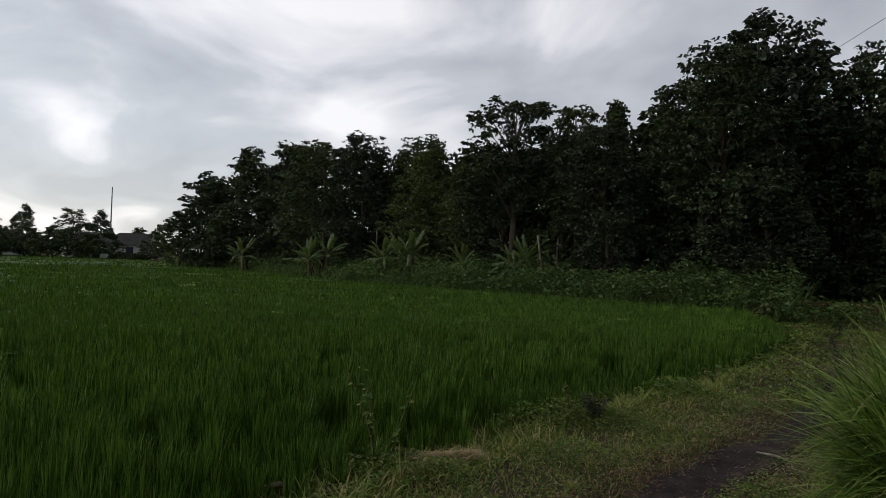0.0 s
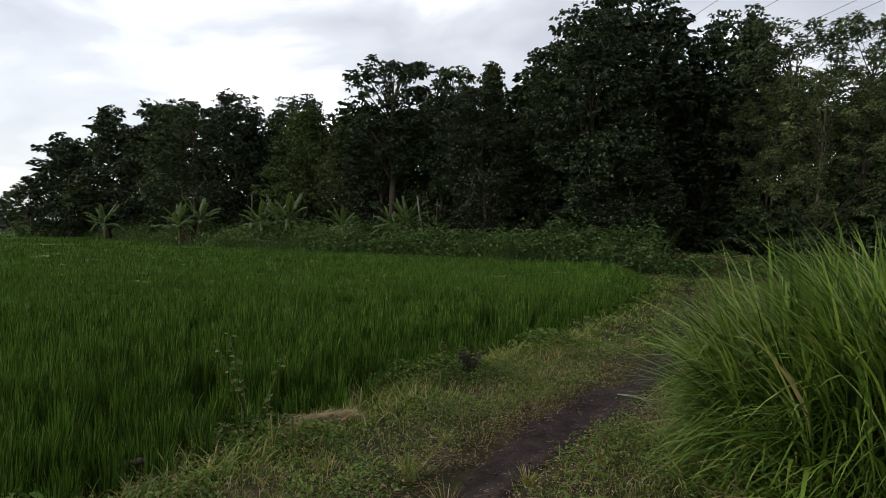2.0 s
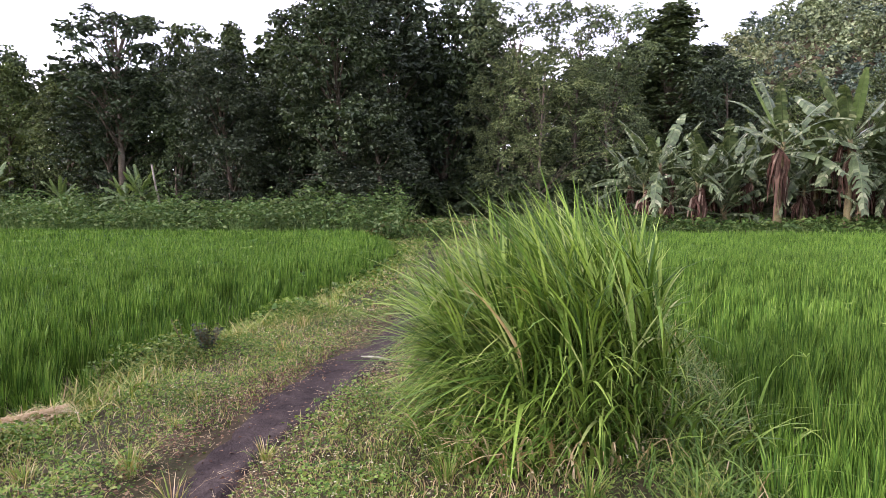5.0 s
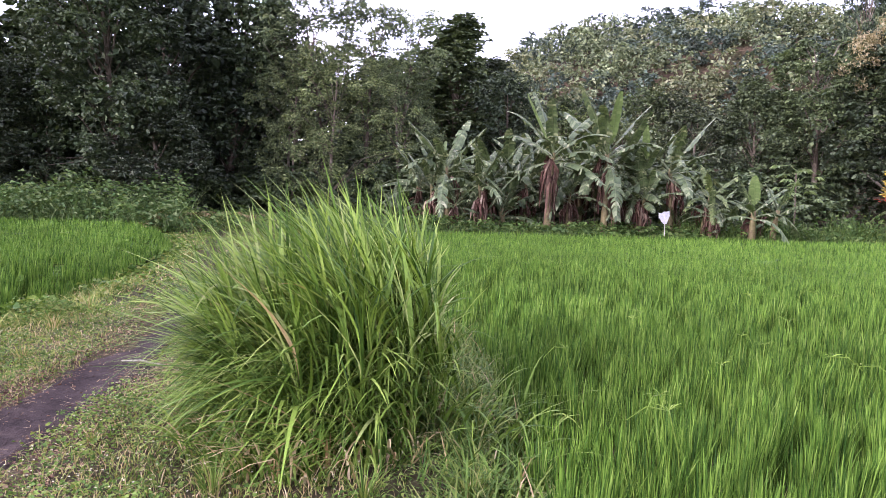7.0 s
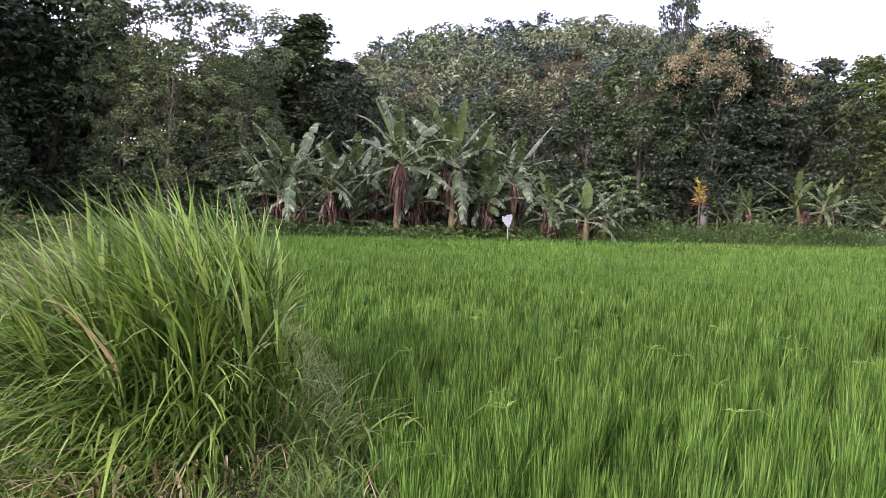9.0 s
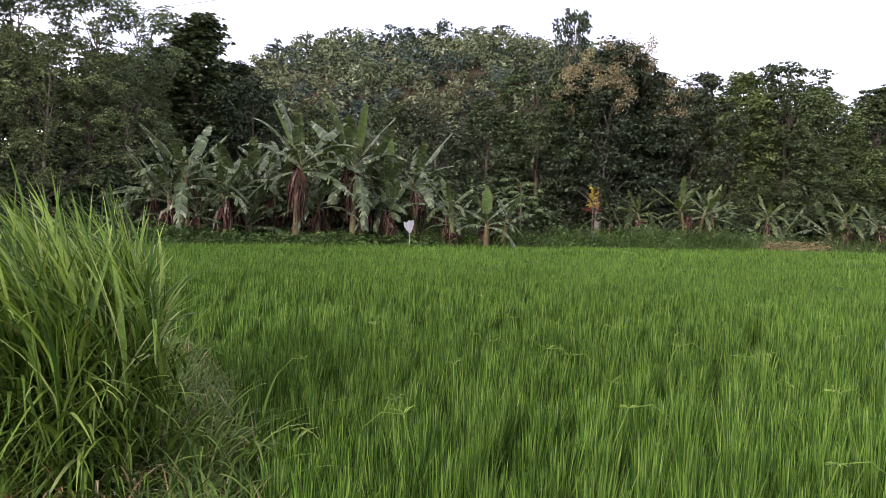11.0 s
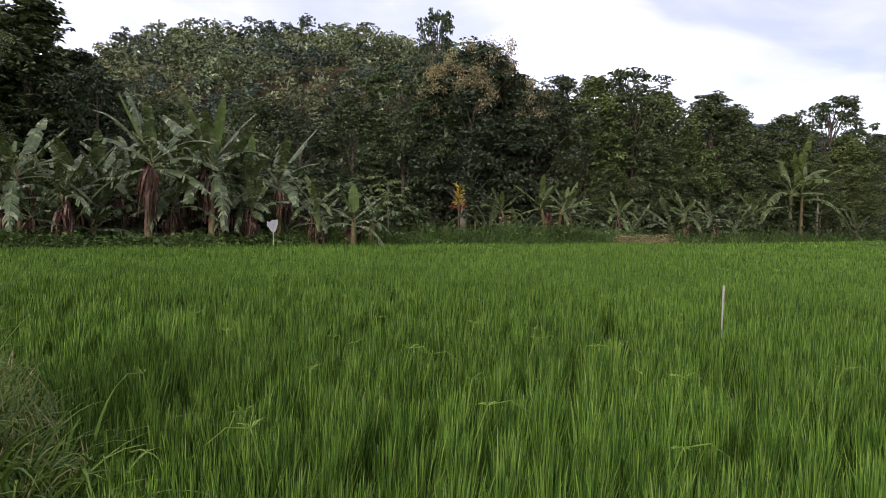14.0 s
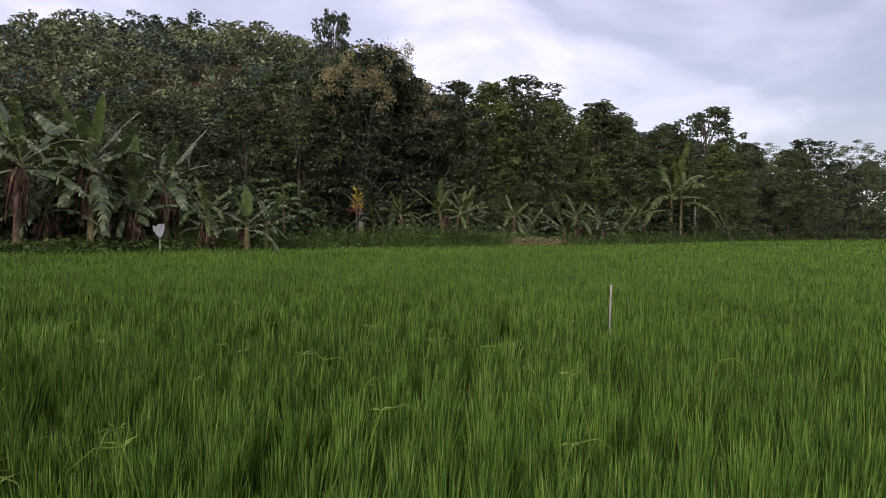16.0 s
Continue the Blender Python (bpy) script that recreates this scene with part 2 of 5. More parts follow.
M_YELLOW = leaf_material("yellow_leaves", [(0.0, (0.42, 0.32, 0.05)), (1.0, (0.62, 0.50, 0.10))], (0.9, 1.1), 2.0, 0.6, 0.3)
M_RED = leaf_material("red_leaves", [(0.0, (0.30, 0.06, 0.04)), (1.0, (0.42, 0.13, 0.05))], (0.9, 1.1), 2.0, 0.6, 0.3)
M_FLOWER = leaf_material("white_petals", [(0.0, (0.46, 0.43, 0.31)), (1.0, (0.64, 0.61, 0.48))], (0.9, 1.05), 2.0, 0.6, 0.3)
M_BARK = rough_material("bark", [(0.3, (0.07, 0.05, 0.035)), (0.55, (0.13, 0.105, 0.075)), (0.75, (0.24, 0.21, 0.16))], 2.5, 25.0, 0.9, 0.6, 0.03)
M_PALEBARK = rough_material("pale_bark", [(0.3, (0.16, 0.13, 0.10)), (0.6, (0.30, 0.27, 0.22))], 3.0, 25.0, 0.9, 0.5, 0.02)
M_SOIL = rough_material("dark_soil", [(0.3, (0.022, 0.016, 0.015)), (0.5, (0.042, 0.031, 0.028)), (0.75, (0.085, 0.064, 0.055))], 3.5, 30.0, 0.95, 0.9, 0.03, 0.1)
M_STRAW = rough_material("dry_straw", [(0.3, (0.16, 0.145, 0.105)), (0.5, (0.33, 0.305, 0.235)), (0.75, (0.52, 0.49, 0.41))], 12.0, 80.0, 0.9, 0.8, 0.02)
M_BAMBOO = rough_material("weathered_bamboo", [(0.3, (0.22, 0.20, 0.16)), (0.7, (0.42, 0.40, 0.34))], 8.0, 60.0, 0.6)
M_BAG = rough_material("white_plastic", [(0.3, (0.28, 0.28, 0.28)), (0.7, (0.42, 0.42, 0.42))], 6.0, 40.0, 0.45, 0.2)
M_ROOF = rough_material("roof_tiles", [(0.3, (0.030, 0.026, 0.025)), (0.7, (0.062, 0.054, 0.050))], 1.2, 12.0, 0.85)
M_WALL = rough_material("white_plaster", [(0.3, (0.62, 0.62, 0.60)), (0.7, (0.80, 0.80, 0.78))], 0.8, 20.0, 0.8)
M_GLASS = rough_material("dark_window", [(0.3, (0.03, 0.03, 0.035)), (0.7, (0.06, 0.06, 0.07))], 2.0, 10.0, 0.2)
M_STEEL = rough_material("grey_steel", [(0.3, (0.20, 0.20, 0.21)), (0.7, (0.34, 0.34, 0.35))], 5.0, 30.0, 0.5)
M_CABLE = rough_material("black_cable", [(0.3, (0.03, 0.03, 0.035)), (0.7, (0.06, 0.06, 0.065))], 5.0, 30.0, 0.6)


def ground_material():
    """Wet mud in the fields, dark soil and stubble on the bund, leaf litter under the trees."""
    m, nt_, p, out = shader("ground_soil")
    src = nt_.nodes.new("ShaderNodeNewGeometry").outputs["Position"]
    big, mid, fine = add_noise(nt_, 0.35, 5.0, 0.6, src), add_noise(nt_, 3.2, 6.0, 0.65, src), add_noise(nt_, 38.0, 4.0, 0.6, src)
    soil = add_ramp(nt_, mid.outputs["Fac"], [(0.3, (0.034, 0.024, 0.015)), (0.5, (0.075, 0.053, 0.032)), (0.72, (0.16, 0.115, 0.070))])
    green = add_ramp(nt_, mid.outputs["Fac"], [(0.3, (0.026, 0.026, 0.012)), (0.6, (0.055, 0.050, 0.022)), (0.8, (0.11, 0.085, 0.045))])
    f = nt_.nodes.new("ShaderNodeMapRange")
    f.inputs["From Min"].default_value, f.inputs["From Max"].default_value = 0.4, 0.6
    nt_.links.new(big.outputs["Fac"], f.inputs["Value"])
    col = mix_colour(nt_, f.outputs[0], soil.outputs["Color"], green.outputs["Color"])
    g = nt_.nodes.new("ShaderNodeMapRange")
    g.inputs["To Min"].default_value, g.inputs["To Max"].default_value = 0.6, 1.4
    nt_.links.new(fine.outputs["Fac"], g.inputs["Value"])
    nt_.links.new(mix_colour(nt_, 1.0, col, g.outputs[0], "MULTIPLY"), p.inputs["Base Color"])
    p.inputs["Roughness"].default_value, p.inputs["Specular IOR Level"].default_value = 0.95, 0.12
    bp = nt_.nodes.new("ShaderNodeBump")
    bp.inputs["Strength"].default_value, bp.inputs["Distance"].default_value = 0.5, 0.03
    nt_.links.new(fine.outputs["Fac"], bp.inputs["Height"])
    nt_.links.new(bp.outputs[0], p.inputs["Normal"])
    return m


M_GROUND = ground_material()


# ---- geometry helpers ----
def link_mesh(name, verts, faces, material, parent=None, label="", smooth=False, slots=None):
    """One mesh object out of arrays. slots: further materials and a material index for each face."""
    me = bpy.data.meshes.new(name)
    me.from_pydata(verts, [], faces)
    me.materials.append(material)
    if slots:
        for extra in slots[0]:
            me.materials.append(extra)
        me.polygons.foreach_set("material_index", slots[1])
    if smooth:
        me.polygons.foreach_set("use_smooth", [True] * len(me.polygons))
    me.update()
    ob = new(name, me)
    if parent:
        ob.parent = parent
    if label:
        ob["label"] = label
    return ob


def thing(name, label, category, group="", kind="", at=(0, 0, 0), turn=0.0, size=1.0):
    ob = new(name)
    ob.empty_display_size = 0.2
    ob.matrix_basis = pose(*at, 0, 0, turn)
    ob.scale = (size, size, size)
    return tagged(ob, label, category, group, kind)


class Soup:
    """Collects vertices and faces of one mesh from numpy blocks."""

    def __init__(self):
        self.v, self.f, self.n = [], [], 0

    def add(self, v, f):
        v = np.asarray(v, float)
        f = np.asarray(f, int) + self.n
        self.v.append(v)
        self.f.extend(f.tolist())
        self.n += len(v)
        return len(f)

    def link(self, name, material, parent=None, label="", smooth=False, slots=None):
        return link_mesh(name, np.concatenate(self.v).tolist(), self.f, material, parent, label, smooth, slots)


def unit(v):
    return v / np.maximum(np.linalg.norm(v, axis=-1, keepdims=True), 1e-9)


def blades(soup, rng, base, height, width, lean, bend, seg=3, kink=0.0, taper=2.2):
    """Grass blades: tapered strips that start at base, lean along the vectors lean (metres at the tip) and droop by bend (metres at the tip)."""
    n = len(base)
    t = np.linspace(0, 1, seg + 1) if taper < 3 else np.array([0, 0.84, 1.0] if seg == 2 else [0, 1.0])
    side = rng.normal(size=(n, 3)) * [1, 1, 0.15]
    flat = lean.copy()
    flat[:, 2] = 0
    side = unit(np.cross(unit(flat + 1e-6), [0, 0, 1.0]) + 0.5 * unit(side))
    pts = []
    for k in t:
        c = base + np.array([0, 0, 1.0]) * (height * k)[:, None] + lean * (k ** 1.6) - np.array([0, 0, 1.0]) * (bend * k ** 2.6)[:, None]
        if kink and 0 < k < 1:
            c = c + rng.normal(size=(n, 3)) * kink
        pts.append(c)
    w = width[:, None] * 0.5
    rows = []
    for i, k in enumerate(t[:-1]):
        s = (0.55 + 0.45 * min(1, k * 4)) * (1 - k ** taper)
        rows += [pts[i] - side * w * s, pts[i] + side * w * s]
    rows.append(pts[-1])
    v = np.stack(rows, 1).reshape(-1, 3)
    m = 2 * seg + 1
    o = (np.arange(n) * m)[:, None]
    for i in range(seg - 1):
        q = o + np.array([2 * i, 2 * i + 1, 2 * i + 3, 2 * i + 2])
        soup.f.extend((q + soup.n).tolist())
    q = o + np.array([2 * seg - 2, 2 * seg - 1, 2 * seg])
    soup.f.extend((q + soup.n).tolist())
    soup.v.append(v)
    soup.n += len(v)


def leaves(soup, rng, pos, way, length, width, droop=0.25, face=None):
    """Single leaves as folded kites of four corners. face: the way that their upper sides look, up unless given."""
    n = len(pos)
    way = unit(way)
    side = unit(np.cross(way, unit((np.array([0, 0, 1.0]) if face is None else face) + 0.55 * rng.normal(size=(n, 3)))))
    L_, W_ = length[:, None], width[:, None]
    up = np.cross(side, way)
    mid = pos + way * L_ * 0.45
    v = np.stack([pos, mid + side * W_ + up * W_ * 0.3, pos + way * L_ - np.array([0, 0, 1.0]) * L_ * droop, mid - side * W_ + up * W_ * 0.3], 1).reshape(-1, 3)
    o = (np.arange(n) * 4)[:, None] + soup.n
    soup.f.extend((o + np.array([0, 1, 2, 3])).tolist())
    soup.v.append(v)
    soup.n += len(v)


def tube(soup, pts, radii, sides=6):
    """A bent, tapering tube through the points."""
    pts = np.asarray(pts, float)
    d = unit(np.gradient(pts, axis=0))
    ref = np.array([0.31, 0.77, 0.55])
    a = unit(np.cross(d, ref))
    b = np.cross(d, a)
    ang = np.arange(sides) * 2 * np.pi / sides
    ring = [p + r * (np.cos(ang)[:, None] * u + np.sin(ang)[:, None] * w) for p, r, u, w in zip(pts, radii, a, b)]
    f = []
    for i in range(len(pts) - 1):
        for k in range(sides):
            k2 = (k + 1) % sides
            f.append([i * sides + k, i * sides + k2, (i + 1) * sides + k2, (i + 1) * sides + k])
    soup.add(np.concatenate(ring), f)
    soup.f.append([soup.n - sides + k for k in range(sides)])


def box(soup, x0, x1, y0, y1, z0, z1):
    v = [(x, y, z) for z in (z0, z1) for y in (y0, y1) for x in (x0, x1)]
    soup.add(v, [(0, 2, 3, 1), (4, 5, 7, 6), (0, 1, 5, 4), (2, 6, 7, 3), (0, 4, 6, 2), (1, 3, 7, 5)])


def inside(poly, x, y):
    """Which of the points lie in the polygon."""
    r = np.zeros(len(x), bool)
    p = np.asarray(poly, float)
    for (xa, ya), (xb, yb) in zip(p, np.roll(p, -1, 0)):
        hit_ = ((ya > y) != (yb > y)) & (x < (xb - xa) * (y - ya) / (yb - ya + 1e-12) + xa)
        r ^= hit_
    return r


def along(line, step):
    """Points every step metres along a polyline, with the way at each."""
    p = np.asarray(line, float)
    d = np.linalg.norm(np.diff(p, axis=0), axis=1)
    s = np.concatenate([[0], np.cumsum(d)])
    q = np.arange(0, s[-1], step)
    c = np.stack([np.interp(q, s, p[:, 0]), np.interp(q, s, p[:, 1])], 1)
    return c, unit(np.gradient(c, axis=0))


def line_distance(line, x, y):
    """Distance of the points from a polyline, and its side (left of its way: plus)."""
    p = np.asarray(line, float)
    best, sign = np.full(np.shape(x), 1e9), np.zeros(np.shape(x))
    for a, b in zip(p[:-1], p[1:]):
        ab = b - a
        k = np.clip(((x - a[0]) * ab[0] + (y - a[1]) * ab[1]) / (ab @ ab), 0, 1)
        d = np.hypot(x - a[0] - k * ab[0], y - a[1] - k * ab[1])
        near_ = d < best
        best = np.where(near_, d, best)
        sign = np.where(near_, np.sign(ab[0] * (y - a[1]) - ab[1] * (x - a[0])), sign)
    return best, sign


# ---- plan ----
# The far edge of both fields, from the village in the west round to the east.
FAR_EDGE = [(-62, 124), (-40, 92), (-20, 60), (-6.5, 38), (0, 30.3), (4.4, 26), (9, 21.4), (11.3, 19.2), (15, 14.3), (19, 11.4), (22.3, 8.8), (26.5, 4.4), (32, -1.5), (38, -8), (50, -18.5), (89, -52)]
PATH_LINE = [(-1.6, -3.0), (-0.6, 0.4), (0.2, 2.6), (0.65, 3.4), (1.02, 3.95), (1.55, 4.6), (2.4, 5.5), (3.45, 6.7), (6.0, 10.5), (9.2, 16.5), (11.6, 20.3), (13, 25)]
VERGE_LEFT = [(-6, -14), (-3.4, -3), (-2.2, 1.6), (-1.2, 3.8), (-0.45, 5.0), (0.15, 5.45), (0.85, 6.7), (1.7, 7.6), (2.7, 8.5), (4.3, 10.5), (7.4, 15.0), (9.6, 20.6)]
VERGE_RIGHT = [(0.6, -14), (1.1, -3), (1.75, 0.2), (2.45, 1.5), (3.3, 2.25), (4.5, 3.4), (5.6, 4.8), (7.2, 7.6), (9.6, 12.5), (12.6, 17.4)]
FIELD_LEFT = VERGE_LEFT[1:] + FAR_EDGE[:6][::-1] + [(-90, 130), (-60, 20), (-20, 2)]
FIELD_RIGHT = VERGE_RIGHT[1:] + FAR_EDGE[8:] + [(95, -75), (30, -40), (3, -12)]
PADDY_Z = -0.10


def land(x, y):
    """The height of the ground."""
    x, y = np.asarray(x, float), np.asarray(y, float)
    az, d0 = np.degrees(np.arctan2(-x, y)), np.hypot(x, y)
    ridge = np.interp(-az, [30, 38, 46, 51, 56, 62, 71, 78, 83, 88, 94, 100, 108], [0, 2.6, 8.2, 12.9, 16.2, 17.6, 18.0, 17.0, 14.5, 10.4, 7.2, 3, 0])
    k = np.clip((d0 - 36) / 40, 0, 1)
    hill = ridge * k * k * (3 - 2 * k) * np.clip((190 - d0) / 90, 0, 1)
    far = 46 * np.exp(-(((x - 410) / 70) ** 2 + ((y + 85) / 60) ** 2)) + 20 * np.exp(-(((x - 415) / 70) ** 2 + ((y + 150) / 55) ** 2))
    d, s = line_distance(FAR_EDGE, x, y)
    out = np.where(s > 0, np.clip(d / 1.2, 0, 1), 0)
    z = PADDY_Z + 0.35 * out + (hill + far) * out * np.clip(d / 10, 0, 1)
    dl, sl = line_distance(VERGE_LEFT, x, y)
    dr, sr = line_distance(VERGE_RIGHT, x, y)
    on_bund = (sl < 0) & (sr > 0)
    rise = np.clip(np.minimum(dl, dr) / 0.45, 0, 1) * on_bund
    dp, _ = line_distance(PATH_LINE, x, y)
    bund = -PADDY_Z * rise * rise * (3 - 2 * rise) - 0.035 * np.exp(-((dp / 0.3) ** 2)) * on_bund
    return z + np.where(out > 0, bund * (1 - out), bund)


# ---- ground: one sheet to the horizon, fine near the path ----
def make_ground():
    near_x, far_x = np.arange(-6, 16, 0.27), np.concatenate([np.arange(16, 120, 3.0), np.geomspace(120, 3000, 22)])
    xs = np.concatenate([-np.geomspace(3000, 120, 16), np.arange(-118, -6, 3.0), near_x, far_x])
    ys = np.concatenate([-np.geomspace(3000, 120, 16), np.arange(-118, -4, 3.0), np.arange(-4, 24, 0.27), np.arange(24, 150, 3.0), np.geomspace(150, 3000, 16)])
    X, Y = np.meshgrid(xs, ys)
    Z = land(X, Y)
    rng = np.random.default_rng(5)
    close = (np.abs(X - 4) < 12) & (np.abs(Y - 9) < 14)
    Z = Z + np.where(close, 0.006 * rng.normal(size=Z.shape), 0)
    v = np.stack([X, Y, Z], -1).reshape(-1, 3)
    ny, nx = X.shape
    i = (np.arange(ny - 1)[:, None] * nx + np.arange(nx - 1)[None]).reshape(-1, 1)
    f = i + np.array([0, 1, nx + 1, nx])
    ob = link_mesh("ground", v.tolist(), f.tolist(), M_GROUND, smooth=True)
    return tagged(ob, "dark muddy soil with patchy short green growth", "ground", kind="structure")


make_ground()


def make_track():
    """The bare trodden track on the bund, laid just above the ground."""
    c, way = along(PATH_LINE, 0.08)
    nrm = np.stack([-way[:, 1], way[:, 0]], 1)
    rng = np.random.default_rng(8)
    n = len(c)
    wob = np.convolve(rng.normal(size=n + 20), np.ones(21) / 21, "valid")
    wob2 = np.convolve(rng.normal(size=n + 6), np.ones(7) / 7, "valid")
    half = (0.25 + 0.09 * wob * 4 + 0.02 * wob2) * np.interp(c[:, 1], [3, 6.0, 8.5], [1, 1, 0.1])
    cols = np.linspace(-1, 1, 9)
    v = []
    for k in cols:
        p = c + nrm * (half * k)[:, None] + nrm * (0.05 * wob * 3)[:, None]
        z = land(p[:, 0], p[:, 1]) + 0.034 - 0.045 * (abs(k) > 0.95) + 0.006 * rng.normal(size=n)
        v.append(np.column_stack([p, z]))
    v = np.stack(v, 1).reshape(-1, 3)
    i = (np.arange(n - 1)[:, None] * 9 + np.arange(8)[None]).reshape(-1, 1)
    ob = link_mesh("dirt_track", v.tolist(), (i + np.array([0, 9, 10, 1])).tolist(), M_SOIL, smooth=True)
    tagged(ob, "dark bare trodden earth track along the bund", "path", kind="structure")


make_track()


# ---- rice ----
def make_rice(name, field, seed, label):
    """Near the bund every hill of rice is a sheaf of blades; farther off the closed canopy is a bed of leaf tops with blade tips above it."""
    rng = np.random.default_rng(seed)
    soup = Soup()
    p = np.asarray(field, float)
    cx, cy = 1.2, 1.6  # densest round the bund's bend

    def ahead(x, y):
        az = np.degrees(np.arctan2(x - 0.3, y))
        return (az > -58) & (az < 132) & inside(field, x, y)

    def swell(x, y):
        tall = np.array([noise.noise(Vector((a * 0.45, b * 0.45, seed))) for a, b in zip(x, y)])
        small = np.array([noise.noise(Vector((a * 1.7, b * 1.7, seed + 9))) for a, b in zip(x, y)])
        return tall, small

    # near rings: from, to, spacing, tall blades and lower leaves a hill, width
    for r0, r1, gap, tillers, lower, wide in ((0, 5.2, 0.19, 40, 62, 0.0140), (5.2, 10.0, 0.215, 30, 40, 0.0185)):
        x0, x1 = max(p[:, 0].min(), cx - r1), min(p[:, 0].max(), cx + r1)
        y0, y1 = max(p[:, 1].min(), cy - r1), min(p[:, 1].max(), cy + r1)
        if x1 <= x0 or y1 <= y0:
            continue
        gx, gy = np.meshgrid(np.arange(x0, x1, gap), np.arange(y0, y1, gap))
        gx, gy = gx.ravel(), gy.ravel()
        gx, gy = gx + rng.normal(size=gx.size) * gap * 0.22, gy + rng.normal(size=gy.size) * gap * 0.22
        r = np.hypot(gx - cx, gy - cy)
        ok = (r >= r0) & (r < r1) & ahead(gx, gy)
        gx, gy = gx[ok], gy[ok]
        n = gx.size
        if not n:
            continue
        tall, small = swell(gx, gy)
        de = np.minimum(line_distance(VERGE_LEFT, gx, gy)[0], line_distance(VERGE_RIGHT, gx, gy)[0])
        hill_h = (0.55 + 0.03 * tall + 0.075 * small + 0.03 * rng.normal(size=n)) * np.clip(0.56 + 0.6 * de, 0.56, 1)
        keep = rng.random(n) < np.where(small < -0.36, 0.25, 0.97)
        gx, gy, hill_h = gx[keep], gy[keep], hill_h[keep]
        n = gx.size
        b = np.repeat(np.column_stack([gx, gy, np.full(n, PADDY_Z - 0.02)]), tillers, 0)
        m = len(b)
        a = rng.random(m) * 2 * np.pi
        q = np.sqrt(rng.random(m))
        out = np.column_stack([np.cos(a), np.sin(a), np.zeros(m)]) * q[:, None]
        b = b + out * gap * 0.28
        h = np.repeat(hill_h, tillers) * rng.uniform(0.86, 1.07, m) * (1 - 0.06 * q ** 2)
        sway = np.repeat(rng.normal(size=(n, 3)) * [0.03, 0.03, 0], tillers, 0)
        lean = out * 0.07 + sway + rng.normal(size=(m, 3)) * [0.03, 0.03, 0] + np.array([0.015, -0.008, 0])
        blades(soup, rng, b, h, wide * rng.uniform(0.6, 1.2, m), lean, h * rng.uniform(0.0, 0.10, m), 2, taper=3.2)
        # lower leaves that close each hill
        c = np.repeat(np.column_stack([gx, gy, hill_h]), lower, 0)
        m = len(c)
        a = rng.random(m) * 2 * np.pi
        q = gap * 0.40 * np.sqrt(rng.random(m))
        h = rng.uniform(0.13, 0.24, m)
        tip = c[:, 2] * (1 - 1.2 * (q / gap) ** 2 * 0.5) - rng.uniform(0.02, 0.17, m)
        out = np.column_stack([np.cos(a), np.sin(a), 0 * a])
        base = np.column_stack([c[:, 0] + out[:, 0] * q, c[:, 1] + out[:, 1] * q, PADDY_Z + tip - h])
        lean = out * rng.uniform(-0.02, 0.07, m)[:, None] + np.array([0.012, -0.006, 0])
        blades(soup, rng, base, h, wide * rng.uniform(0.7, 1.3, m), lean, 0 * h, 1, taper=3.2)
    # the closed canopy: a bed of leaves on rings that widen outwards
    top = PADDY_Z + 0.54
    ring, r = [], 9.0
    while r < 150:
        ring.append(r)
        r *= 1.014 if r < 32 else 1.035
    for ra, rb in zip(ring[:-1], ring[1:]):
        n = int(2 * np.pi * ra / ((rb - ra) * 1.3))
        a0 = np.arange(n) * 2 * np.pi / n + rng.random()
        x, y = cx + (ra + rb) / 2 * np.cos(a0), cy + (ra + rb) / 2 * np.sin(a0)
        ok = ahead(x, y)
        a0, x, y = a0[ok], x[ok], y[ok]
        if not a0.size:
            continue
        tall, small = swell(x, y)
        de = np.minimum(line_distance(VERGE_LEFT, x, y)[0], line_distance(VERGE_RIGHT, x, y)[0])
        z = top - np.interp(ra, [9.0, 11.0], [0.30, 0.18]) + 0.03 * tall + 0.05 * small - 0.05 * (small < -0.40) - 0.30 * np.clip(1 - de / 0.6, 0, 1) + 0.02 * rng.normal(size=x.size)
        da = np.pi / n * 1.2
        quad = []
        tilt = rng.normal(size=(2, x.size)) * 0.012
        for rr, sg in ((ra, -1), (ra, 1), (rb * 1.004, 1), (rb * 1.004, -1)):
            quad.append(np.column_stack([cx + rr * np.cos(a0 + sg * da), cy + rr * np.sin(a0 + sg * da), z + tilt[0] * (1 if rr > ra else -1) + tilt[1] * sg]))
        soup.add(np.stack(quad, 1).reshape(-1, 3), (np.arange(x.size) * 4)[:, None] + np.array([0, 1, 2, 3]))
    # blade tips above it: from, to, tips to the square metre, width, height
    for r0, r1, dens, wide, high in ((9.6, 13, 800, 0.019, 0.22), (13, 19, 430, 0.028, 0.21), (19, 32, 165, 0.048, 0.20), (32, 60, 42, 0.09, 0.19), (60, 150, 5.0, 0.22, 0.19)):
        m = int(dens * np.pi * (r1 * r1 - r0 * r0))
        rr, a = np.sqrt(rng.uniform(r0 * r0, r1 * r1, m)), rng.uniform(-np.pi * 0.72, np.pi * 0.85, m)
        x, y = cx + rr * np.cos(a), cy + rr * np.sin(a)
        ok = ahead(x, y)
        x, y = x[ok], y[ok]
        if not x.size:
            continue
        # tips gather in hills
        x, y = x + 0.035 * np.sin(x * 31 + 2 * np.sin(y * 3)), y + 0.035 * np.sin(y * 31 + 2 * np.sin(x * 3))
        tall, small = swell(x, y)
        ok = (small > -0.40) | (rng.random(x.size) < 0.25)
        x, y, tall, small = x[ok], y[ok], tall[ok], small[ok]
        de = np.minimum(line_distance(VERGE_LEFT, x, y)[0], line_distance(VERGE_RIGHT, x, y)[0])
        m = x.size
